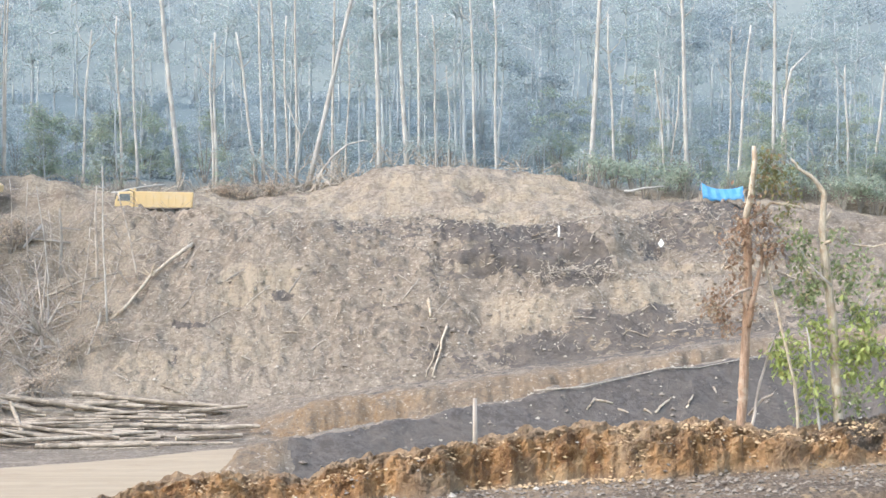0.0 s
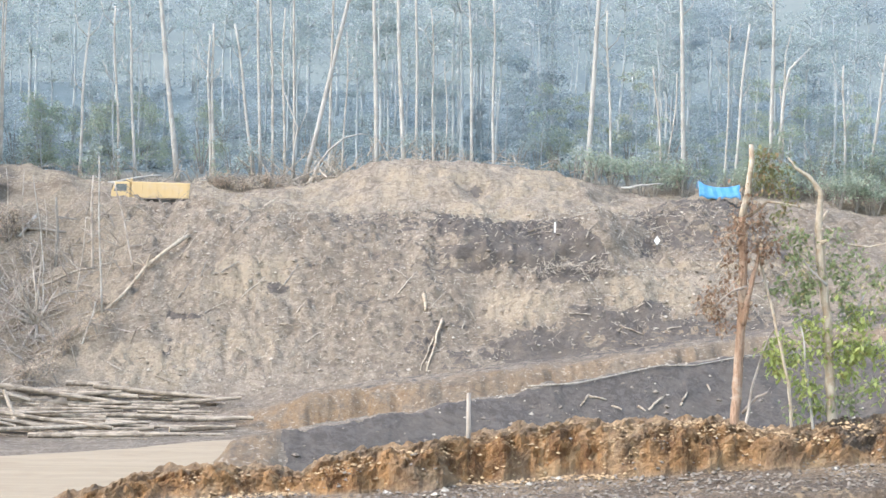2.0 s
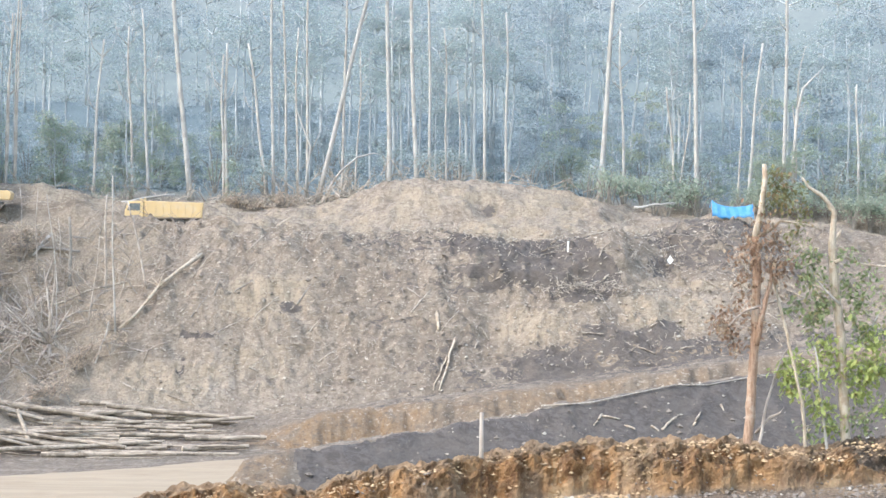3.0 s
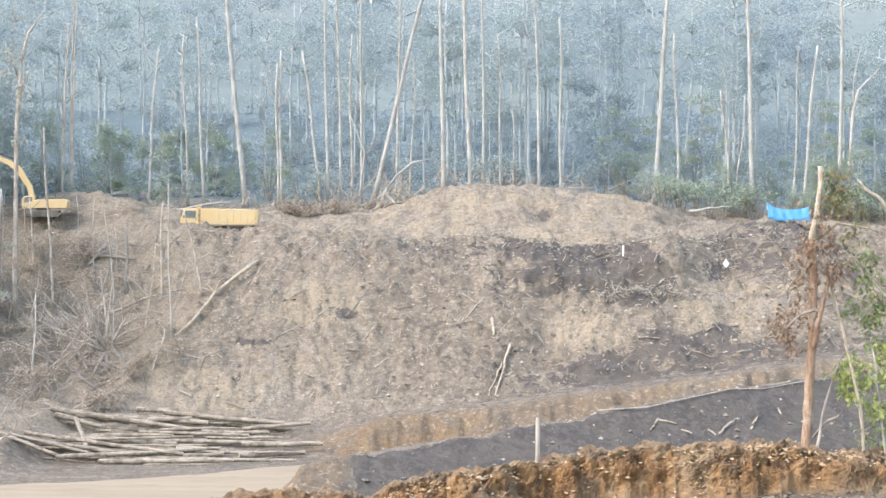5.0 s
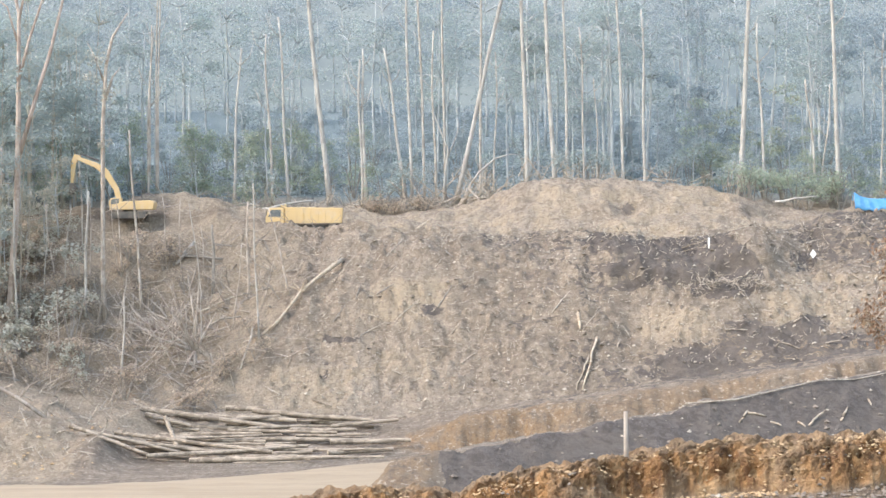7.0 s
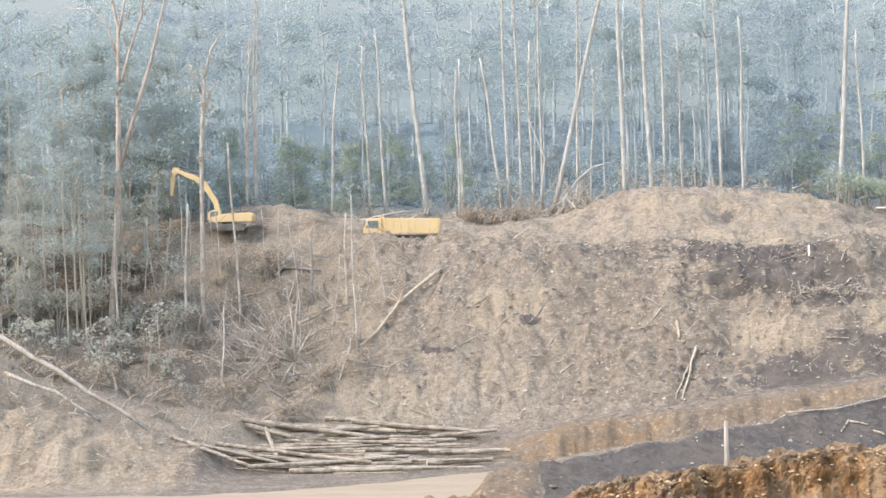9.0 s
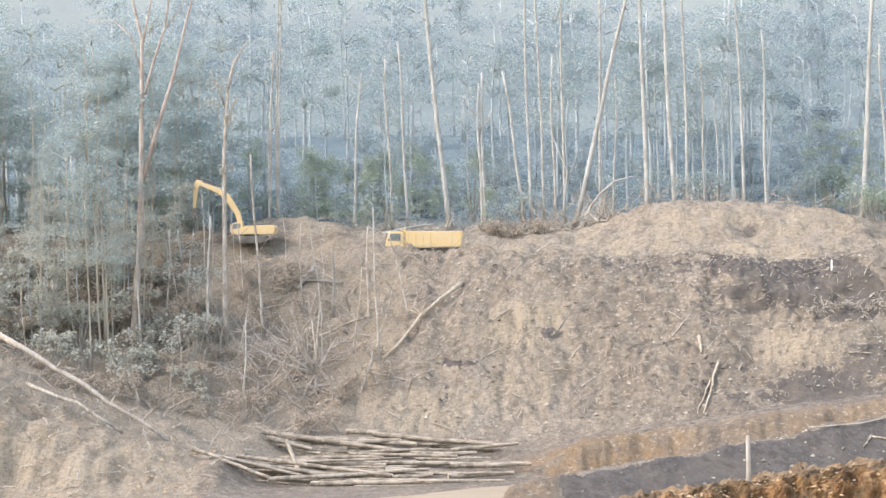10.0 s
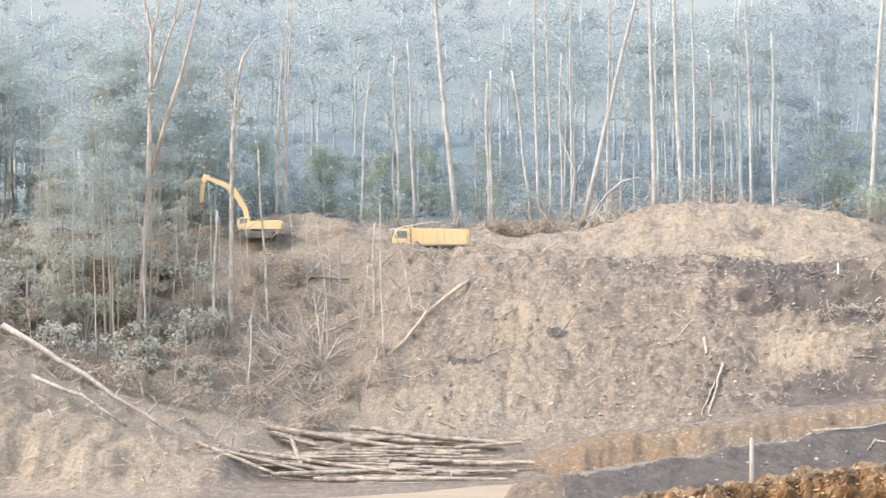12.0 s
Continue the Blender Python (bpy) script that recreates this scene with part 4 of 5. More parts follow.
def lying(name, a, b, r, mat, label, category, group="", bend=0.2, sides=9, seed=1, stubs=0):
    """A felled trunk or stick from a to b, with a slight bend and broken stubs."""
    rng = random.Random(seed)
    a, b = Vector(a), Vector(b)
    t = thing(name, a, label, category, group)
    n = 7
    wob = min(0.25, (b - a).length * 0.02)
    pts = [(b - a) * (i / (n - 1)) + Vector((rng.uniform(-wob, wob), 0, bend * math.sin(math.pi * i / (n - 1)) + rng.uniform(-wob, wob))) for i in range(n)]
    bd = Build().tube(pts, [r * (1 - 0.4 * i / (n - 1)) * rng.uniform(0.93, 1.07) for i in range(n)], sides)
    part("trunk", bd.mesh("trunk", mat, True), t)
    for _ in range(stubs):
        p, l = pts[rng.randint(2, 6)], rng.uniform(0.6, 2.2)
        e = p + Vector((rng.uniform(-1, 1), rng.uniform(-0.5, 0.2), rng.uniform(-0.2, 1))) * l
        part("branch", Build().tube([p, (p + e) / 2 + Vector((0, 0, 0.1)), e], [r * 0.4, r * 0.28, 0.02], 5).mesh("branch", mat), t)
    return t


def on_ground(x, y, up=0.0):
    return (x, y, ground_at(x, y) + up)


def hill_point(u, v, up=0.1):
    """The place on the ground that is seen along the bearing u (x/y) and rise v (z/y)."""
    ys = np.arange(100, 232, 0.25)
    hit = np.nonzero(land(u * ys, ys) >= 20 + v * ys)[0]
    y = float(ys[hit[0]]) if len(hit) else 232.0
    return (u * y, y, 20 + v * y + up)


lying("fallen_tree", (-54.4, 172, 14.4), (-39.0, 171, 4.9), 0.27, BARK_TAN, "long pale fallen trunk leaning down the sandy bank", "fallen tree", stubs=7, seed=3, bend=0.35)
lying("fallen_tree", (-51.5, 171, 10.2), (-43.0, 171, 5.9), 0.2, DEADWOOD, "thin fallen trunk lying on the sandy bank", "fallen tree", stubs=3, seed=4)
a, b = hill_point(-14.8 / 190, (17.7 - 20) / 190, 0.5), hill_point(-22.4 / 190, (10.6 - 20) / 190, 0.7)
lying("fallen_tree", a, b, 0.22, BARK_CREAM, "bleached fallen trunk with broken branches across the slope", "fallen tree", stubs=8, seed=5, bend=0.5)
lying("fallen_tree", (-26.5, 224, 23.6), (-20.6, 225, 24.6), 0.16, BARK_PALE, "pale felled trunk on the terrace by the forest", "fallen tree", bend=0.1, seed=6)
limb_tree("broken_limb", (-4.2, 230.5, ground_at(-4.2, 230.5) - 0.2), [
    [(-4.2, ground_at(-4.2, 230.5) - 0.2, 0.17), (-3.4, 25.9, 0.16), (-2.0, 27.9, 0.14), (-0.2, 29.4, 0.11), (1.6, 29.9, 0.07), (2.6, 29.8, 0.03)],
    [(-2.0, 27.9, 0.08), (-2.4, 29.6, 0.05), (-2.2, 31.0, 0.02)]], BARK_PALE, "pale curved broken limb arching from the ground", category="dead limb")
limb_tree("dead_tree", (-6.3, 231, ground_at(-6.3, 231) - 0.2), [
    [(-6.3, ground_at(-6.3, 231) - 0.2, 0.16), (-6.0, 27.5, 0.14), (-5.6, 30.5, 0.12), (-6.6, 33.0, 0.09), (-7.3, 34.8, 0.03)],
    [(-5.7, 29.6, 0.08), (-4.6, 32.2, 0.05), (-4.4, 33.6, 0.02)]], BARK_PALE, "pale dead stub with two broken limbs", category="dead tree")
limb_tree("branching_tree", (51.2, 233, ground_at(51.2, 233) - 0.2), [
    [(51.2, ground_at(51.2, 233) - 0.2, 0.26), (51.0, 30, 0.22), (51.4, 36, 0.2), (52.0, 38.5, 0.16), (54.4, 41.0, 0.05)],
    [(51.4, 36, 0.14), (51.5, 40, 0.1), (52.3, 43.5, 0.04)]], BARK_PALE, "pale tree with a forked bare top", category="tree")

# ---------------------------------------------------------------- log pile beside the road


def cut_log(a, b, r, seed):
    rng = random.Random(seed)
    a, b = Vector(a), Vector(b)
    t = thing("log", a, "stripped pale timber log in the roadside pile", "log", "log pile")
    n = 6
    pts = [(b - a) * (i / (n - 1)) + Vector((0, 0, rng.uniform(-0.04, 0.04))) for i in range(n)]
    rad = [r * (1 - 0.22 * i / (n - 1)) * rng.uniform(0.95, 1.05) for i in range(n)]
    part("bark", Build().tube(pts, rad, 10, False).mesh("bark", LOGWOOD, True), t)
    way = (b - a).normalized()
    for p, rr, s in ((pts[0], rad[0], -1), (pts[-1], rad[-1], 1)):
        part("cut_end", Build().tube([p - way * s * 0.02, p + way * s * 0.02], [rr * 0.99, rr * 0.97], 10).mesh("cut_end", LOGEND), t)
    return t


rng = random.Random(11)
ROWS = [(-37, -13, 167.6, 9), (-36, -9, 169.6, 12), (-31, -7.5, 172, 11), (-30, -8.5, 174.5, 10), (-32, -9, 177, 9), (-33, -9.5, 180, 8), (-30, -14, 182.0, 5)]
for x0, x1, y, count in ROWS:
    for k in range(count):
        ln = rng.choice((4, 6, 8, 10, 12, 14)) * rng.uniform(0.85, 1.15)
        cx = rng.uniform(x0 + ln / 2, max(x0 + ln / 2 + 0.5, x1 - ln / 2))
        turn, r, yy = rng.gauss(-0.03, 0.12), rng.choice((0.09, 0.13, 0.17, 0.2, 0.25)), y + rng.uniform(-1.2, 1.2)
        pa, pb = (cx - ln / 2, yy - turn * ln / 2), (cx + ln / 2, yy + turn * ln / 2)
        up = r * 0.7 + (k % 3) * 0.26
        cut_log((*pa, ground_at(*pa) + up), (*pb, ground_at(*pb) + up + rng.uniform(-0.1, 0.35)), r, k)
cut_log((-27.0, 168.6, 2.0), (-28.6, 170.5, 5.1), 0.22, 77)

# ---------------------------------------------------------------- wood left on the slope
MARKS = [((9.0, 10.6), (7.8, 6.1), 0.14), ((8.4, 9.0), (7.1, 6.1), 0.09), ((7.4, 13.1), (7.5, 11.6), 0.2)]
for k, (p, q, r) in enumerate(MARKS):
    a, b = hill_point(p[0] / 184, (p[1] - 20) / 184, 0.3), hill_point(q[0] / 184, (q[1] - 20) / 184, 0.1)
    lying("dead_stick", a, b, r, BARK_CREAM, "pale broken pole lying up the bare slope", "stick", "slope sticks", 0.1, 7, 20 + k)

rng = random.Random(21)
n = 0
while n < 120:
    x, y = rng.uniform(-22, 44), rng.uniform(185, 206)
    if in_gully(x, y):
        continue
    ln, a = rng.choice((0.5, 0.7, 0.9, 1.2, 1.8, 2.6)) * rng.uniform(0.7, 1.2), rng.uniform(-1.2, 1.2)
    x2, y2 = x + ln * math.cos(a), min(207, max(184.5, y + ln * math.sin(a)))
    lying("dead_branch", on_ground(x, y, 0.08), on_ground(x2, y2, 0.12 + rng.uniform(0, 0.4)), rng.uniform(0.035, 0.09),
          rng.choice((DEADWOOD, DEADWOOD, CHARRED, LOGWOOD)), "broken dead branch on the bare hillside", "branch", "slope debris", 0.05, 6, n)
    n += 1


def tangle(name, count, spot, length, mat, label, seed, thick=(0.025, 0.08)):
    """A mass of bare branches that nobody could count."""
    rng, b = random.Random(seed), Build()
    for _ in range(count):
        x, y = spot(rng)
        p = Vector(on_ground(x, y, rng.uniform(-0.1, 1.2)))
        l, a, e = rng.uniform(*length), rng.uniform(0, 6.3), rng.uniform(-0.35, 1.1)
        w = Vector((math.cos(a) * math.cos(e), 0.5 * math.sin(a) * math.cos(e), math.sin(e)))
        k = Vector((rng.uniform(-1, 1), rng.uniform(-0.5, 0.5), rng.uniform(-0.8, 0.3))) * l * 0.22
        r = rng.uniform(*thick)
        pts = [p, p + w * l * 0.35 + k * 0.3, p + w * l * 0.7 + k * 0.8, p + w * l + k * 1.6]
        b.tube(pts, [r, r * 0.8, r * 0.55, 0.01], 4, False)
        for _ in range(rng.randint(1, 3)):
            q, m = pts[rng.randint(1, 2)], rng.uniform(0.25, 0.5) * l
            d = (w + Vector((rng.uniform(-1, 1), rng.uniform(-0.5, 0.5), rng.uniform(-0.6, 0.9)))).normalized()
            b.tube([q, q + d * m * 0.6, q + d * m + k * 0.5], [r * 0.5, r * 0.35, 0.008], 4, False)
    ob = new(name, b.mesh(name, mat))
    return tagged(ob, label, "branches", kind="stuff")


def gully_spot(r):
    while True:
        x, y = r.uniform(-60, -13), r.uniform(176, 211)
        if in_gully(x, y):
            return x, y


tangle("felled_branches", 460, gully_spot, (1.2, 4.5), GULLYWOOD, "tangled grey felled branches filling the gully", 31)
tangle("felled_branches", 330, gully_spot, (0.8, 3.2), CHARRED, "dark burnt branches tangled in the gully", 32)
tangle("felled_branches", 130, lambda r: (r.gauss(-31.5, 3.4), r.gauss(194, 4)), (2.0, 6.5), BARK_TAN, "pale uprooted branches heaped in the gully", 33, (0.04, 0.12))
tangle("edge_branches", 260, lambda r: (r.uniform(-42, 30), r.uniform(224, 233)), (1.0, 4.0), DEADWOOD, "broken branches along the forest edge", 34)
tangle("edge_branches", 90, lambda r: (r.gauss(-5, 3.5), r.gauss(229, 1.5)), (2.0, 6.5), DEADWOOD, "pale broken limbs beside the leaning trunk", 35, (0.05, 0.12))
tangle("root_ends", 110, lambda r: (r.uniform(17.5, 26), r.uniform(191.4, 192.4)), (0.4, 1.3), DEADWOOD, "torn roots hanging under the dark soil edge", 36, (0.02, 0.06))
tangle("slope_litter", 1500, lambda r: (r.uniform(-20, 44), r.uniform(184, 207)), (0.25, 0.9), DEADWOOD, "small wood chips and roots over the slope", 37, (0.02, 0.05))
tangle("bank_litter", 140, lambda r: (r.uniform(-56, -32), r.uniform(158, 176)), (0.5, 2.2), DEADWOOD, "twigs and roots along the sandy bank", 38)


def clods(name, count, spot, size, mat, label, seed, height):
    rng, b = random.Random(seed), Build()
    for _ in range(count):
        x, y = spot(rng)
        s, c = rng.uniform(*size) * rng.choice((0.6, 1, 1.3)), Vector((x, y, height(x, y)))
        i = len(b.v)
        ring = [Vector((math.cos(t) * s * rng.uniform(0.7, 1.2), math.sin(t) * s * rng.uniform(0.7, 1.2), rng.uniform(-0.2, 0.3) * s)) for t in np.linspace(0, 5.2, 6)]
        b.v += [c + Vector((rng.uniform(-0.3, 0.3) * s, 0, s * rng.uniform(0.5, 0.9)))] + [c + p for p in ring] + [c - Vector((0, 0, s * 0.5))]
        for k in range(6):
            b.f += [(i, i + 1 + k, i + 1 + (k + 1) % 6), (i + 7, i + 1 + (k + 1) % 6, i + 1 + k)]
    ob = new(name, b.mesh(name, mat))
    return tagged(ob, label, "clods", kind="stuff")


def clod_material(name, lo, hi):
    n = Nodes(name, 0.95, spec=0.15)
    fine = n.noise(9.0, 4, 0.7)
    return n.finish(n.mix(n.ramp(fine, 0.35, 0.65), n.mix(n.island(), lo, hi), hi), fine, 0.6, 0.05)


CLOD_TAN = clod_material("tan_clod", (0.2, 0.125, 0.07), (0.44, 0.315, 0.19))
CLOD_DARK = clod_material("dark_clod", (0.115, 0.096, 0.08), (0.23, 0.192, 0.158))
CLOD_PALE = clod_material("pale_stone", (0.24, 0.205, 0.165), (0.44, 0.39, 0.325))
clods("clay_clods", 2600, lambda r: (r.uniform(-4, 17), 49.2 + abs(r.gauss(0, 0.9))), (0.012, 0.06), CLOD_TAN, "loose orange clay clods on the mound", 41, mound_at)
clods("soil_clods", 2600, lambda r: (r.uniform(-4, 17), r.uniform(45.6, 49.4)), (0.015, 0.07), CLOD_DARK, "dark churned soil clods before the mound", 42, mound_at)
clods("pale_stones", 40, lambda r: (r.uniform(-2, 16), r.uniform(46, 51.5)), (0.03, 0.11), CLOD_PALE, "pale stones scattered on the clay", 43, mound_at)
clods("hill_clods", 700, lambda r: (r.uniform(-20, 44), r.uniform(184, 208)), (0.07, 0.2), CLOD_PALE, "pale soil lumps over the bare hillside", 44, ground_at)
clods("hill_clods", 800, lambda r: (r.uniform(-20, 44), r.uniform(184, 208)), (0.07, 0.24), CLOD_DARK, "dark soil lumps over the bare hillside", 45, ground_at)
clods("bank_stones", 420, lambda r: (r.uniform(4, 40), r.uniform(111, 139)), (0.03, 0.16), CLOD_PALE, "pale stones scattered on the black bank", 46, ground_at)

clods("bank_clods", 900, lambda r: (r.uniform(-3, 42), r.uniform(108, 142)), (0.05, 0.2), CLOD_DARK, "dark lumps over the black bank", 47, ground_at)
clods("sand_clods", 200, lambda r: (r.uniform(-58, -32), r.uniform(156, 174)), (0.05, 0.2), CLOD_TAN, "sandy lumps on the eroded bank", 48, ground_at)
# splinters of pale wood on the black bank
WOOD = [((15.5, 9.1), (15.0, 8.4)), ((15.5, 9.0), (16.6, 8.8)), ((16.9, 8.4), (17.6, 8.2)), ((19.3, 8.2), (20.3, 9.1)),
        ((18.6, 8.4), (19.1, 8.1)), ((21.3, 8.5), (21.7, 9.3)), ((23.0, 9.8), (23.2, 9.3))]
for k, (p, q) in enumerate(WOOD):
    a, b = (hill_point(c[0] / 125, (c[1] - 20) / 125, 0.1) for c in (p, q))
    lying("wood_splinter", a, b, 0.09, BARK_CREAM, "pale split branch lying on the black bank", "branch", "bank splinters", 0.05, 6, 60 + k)
rail_a, rail_b = (on_ground(x, float(bank_crest(x)[1]) - 0.3, 0.12) for x in (12.2, 30.5))
lying("long_pole", rail_a, rail_b, 0.055, DEADWOOD, "long thin pole lying along the bank's upper edge", "pole", bend=0.1)

# ---------------------------------------------------------------- machines


def dump_truck(place, turn):
    t = thing("dump_truck", place, "dusty yellow six-wheel dump truck on the upper track", "truck", turn=turn)
    part("chassis", Build().box((-4.0, -0.45, 0.75), (3.6, 0.45, 1.05), 0.03).mesh("chassis", STEEL_DARK), t)
    body = part("tipper_body", Build().prism([(-4.2, 1.15), (-4.35, 2.75), (1.6, 2.85), (2.3, 3.15), (2.3, 3.0), (1.7, 2.7), (1.7, 1.15)], -1.22, 1.22, 1, 0.03).mesh("tipper_body", YELLOW), t)
    for k in range(8):
        x = -4.0 + k * 0.78
        for s in (-1, 1):
            part("rib", Build().box((x - 0.06, s * 1.22 - 0.05, 1.2), (x + 0.06, s * 1.22 + 0.05, 2.72), 0.01).mesh("rib", YELLOW), body)
    cab = part("cab", Build().prism([(1.9, 0.85), (1.9, 2.75), (2.2, 2.85), (3.5, 2.8), (3.85, 1.85), (3.9, 0.85)], -1.2, 1.2, 1, 0.06).mesh("cab", YELLOW), t)
    for s in (-1, 1):
        part("side_window", Build().prism([(2.25, 1.85), (2.25, 2.6), (3.3, 2.58), (3.6, 1.85)], s * 1.19, s * 1.225, 1).mesh("side_window", GLASS), cab)
        part("mirror", Build().box((3.7, s * 1.45 - 0.08, 2.0), (3.78, s * 1.45 + 0.08, 2.5), 0.02).mesh("mirror", STEEL_DARK), cab)
    part("windscreen", Build().prism([(3.86, 1.9), (3.56, 2.7), (3.60, 2.7), (3.90, 1.9)], -1.0, 1.0, 1).mesh("windscreen", GLASS), cab)
    part("bumper", Build().box((3.75, -1.2, 0.5), (4.05, 1.2, 0.85), 0.04).mesh("bumper", YELLOW), t)
    part("guard", Build().box((1.72, -1.1, 1.2), (1.86, 1.1, 3.2), 0.03).mesh("guard", YELLOW), t)
    for x in (-3.2, -1.9, 2.8):
        for s in (-1, 1):
            w = part("wheel", Build().tube([(x, s * 0.85, 0.52), (x, s * 0.88, 0.52), (x, s * 1.17, 0.52), (x, s * 1.2, 0.52)], [0.45, 0.52, 0.52, 0.45], 18).mesh("wheel", RUBBER, False), t)
            part("rim", Build().tube([(x, s * 1.15, 0.52), (x, s * 1.215, 0.52)], [0.27, 0.24], 14).mesh("rim", YELLOW), w)
    return t


tx, ty = -20.8, 213.0
dump_truck((tx, ty, max(ground_at(tx + d, ty) for d in (-3, 0, 3)) - 0.1), 183)


def excavator(place, turn):
    """Tracked excavator; its boom is up, its stick hangs down, seen from the side, front to -x."""
    t = thing("excavator", place, "yellow tracked excavator with its arm raised", "excavator", turn=turn)
    for s in (-1, 1):
        out = [(-1.9, 0.45), (-1.7, 0.12), (1.7, 0.12), (1.9, 0.45), (1.7, 0.85), (-1.7, 0.85)]
        tr = part("track", Build().prism(out, s * 0.95 - 0.3, s * 0.95 + 0.3, 1, 0.04).mesh("track", STEEL_DARK), t)
        for k in range(5):
            x = -1.4 + 0.7 * k
            part("roller", Build().tube([(x, s * 1.22, 0.4), (x, s * 1.28, 0.4)], [0.2, 0.18], 10).mesh("roller", STEEL_DARK), tr)
    part("slew_ring", Build().tube([(0, 0, 0.8), (0, 0, 1.05)], [0.75, 0.75], 16).mesh("slew_ring", STEEL_DARK), t)
    house = part("house", Build().prism([(-1.5, 1.05), (-1.5, 1.7), (-0.4, 1.95), (2.4, 2.05), (2.75, 1.8), (2.6, 1.05)], -1.25, 1.25, 1, 0.06).mesh("house", YELLOW), t)
    part("engine_cover", Build().box((0.3, -1.1, 2.0), (2.2, 1.1, 2.22), 0.05).mesh("engine_cover", STEEL_DARK), house)
    part("exhaust", Build().tube([(1.2, 0.5, 2.2), (1.2, 0.5, 2.75)], [0.06, 0.06], 8).mesh("exhaust", STEEL_DARK), house)
    cab = part("cab", Build().prism([(-2.0, 1.05), (-2.1, 1.9), (-1.85, 2.3), (-0.75, 2.35), (-0.7, 1.05)], -1.2, -0.25, 1, 0.05).mesh("cab", YELLOW), t)
    part("window", Build().prism([(-1.9, 1.65), (-1.75, 2.2), (-1.0, 2.23), (-1.0, 1.65)], -1.23, -1.19, 1).mesh("window", GLASS), cab)
    part("boom", Build().prism([(-0.8, 1.5), (-1.2, 3.4), (-2.4, 5.4), (-3.6, 6.15), (-5.6, 6.85), (-5.75, 6.5), (-3.7, 5.55), (-2.85, 4.85), (-1.75, 3.2), (-1.3, 1.5)], 0.05, 0.5, 1, 0.04).mesh("boom", YELLOW), t)
    part("stick", Build().prism([(-5.2, 6.9), (-5.95, 7.05), (-6.3, 6.2), (-6.35, 3.8), (-6.1, 3.8), (-5.75, 6.1)], 0.1, 0.45, 1, 0.03).mesh("stick", YELLOW), t)
    part("boom_cylinder", Build().tube([(-2.0, 0.0, 1.8), (-2.9, 0.0, 4.2)], [0.09, 0.06], 8).mesh("boom_cylinder", STEEL_DARK), t)
    part("stick_cylinder", Build().tube([(-3.3, 0.27, 6.35), (-5.3, 0.27, 7.1)], [0.12, 0.09], 8).mesh("stick_cylinder", STEEL_DARK), t)
    bucket = [(-6.5, 3.9), (-5.9, 4.0), (-5.6, 3.4), (-6.0, 2.8), (-6.7, 2.65), (-6.4, 3.1)]
    part("bucket", Build().prism(bucket, -0.25, 0.8, 1, 0.03).mesh("bucket", STEEL_DARK), t)
    return t


ex, ey = -39.2, 212.5
excavator((ex, ey, 22.5), 2)

# ---------------------------------------------------------------- tarpaulin shelter on the ridge


def shelter(x, y):
    z = ground_at(x, y)
    t = thing("tarpaulin_shelter", (x, y, z), "sagging blue tarpaulin shelter on thin poles", "shelter")
    rng, b = random.Random(4), Build()
    nu, nv = 36, 13
    for j in range(nv):       # from the hanging front hem over the slack ridge rope to the back
        for i in range(nu):
            u, v = i / (nu - 1), j / (nv - 1)
            ridge = 2.1 - 0.2 * u - 0.42 * math.sin(math.pi * u) ** 0.9 + 0.25 * math.exp(-(u / 0.08) ** 2)
            hem = 0.3 + 0.12 * math.sin(u * 9 + 1) + 0.1 * math.sin(u * 23)
            fold = 0.07 * math.sin(u * 31 + v * 3) * (1 - abs(v - 0.55))
            if v < 0.55:
                f = v / 0.55
                b.v.append(Vector((-2.25 + 4.5 * u, -0.75 + 0.75 * f + fold, hem + (ridge - hem) * f ** 0.8)))
            else:
                f = (v - 0.55) / 0.45
                b.v.append(Vector((-2.25 + 4.5 * u, 1.4 * f + fold, ridge - 0.9 * f)))
    b.f = [(j * nu + i, j * nu + i + 1, (j + 1) * nu + i + 1, (j + 1) * nu + i) for j in range(nv - 1) for i in range(nu - 1)]
    ob = part("tarpaulin", b.mesh("tarpaulin", BLUE, True), t)
    m = ob.modifiers.new("thickness", "SOLIDIFY")
    m.thickness = 0.02
    for px, py, h in ((-2.25, 0.0, 2.35), (2.25, 0.0, 1.95), (-2.25, 1.35, 1.3), (2.25, 1.35, 1.1), (0.3, -0.7, 0.4)):
        part("pole", Build().tube([(px, py, -0.5), (px, py, h)], [0.05, 0.04], 6).mesh("pole", DEADWOOD), t)
    return t


shelter(40.0, 212.6)
lying("fallen_tree", (30.8, 222, 23.9), (35.3, 222, 24.6), 0.16, BARK_PALE, "pale felled trunk behind the dirt heap", "fallen tree", bend=0.05)

# marker boards on the slope
p = hill_point(21.4 / 203, (19.0 - 20) / 203)
t = thing("marker_post", p, "short white painted marker post", "marker post")
part("post", Build().box((-0.09, -0.06, -0.3), (0.09, 0.06, 0.95), 0.02).mesh("post", WHITE), t)
p = hill_point(31.9 / 203, (17.6 - 20) / 203)
t = thing("marker_sign", p, "white diamond marker board on a thin post", "sign")
part("post", Build().tube([(0, 0.05, -0.3), (0, 0.05, 0.9)], [0.03, 0.03], 6).mesh("post", DEADWOOD), t)
part("board", Build().prism([(0, 0.15), (0.33, 0.6), (0, 1.1), (-0.33, 0.6)], -0.02, 0.02, 1).mesh("board", WHITE), t)

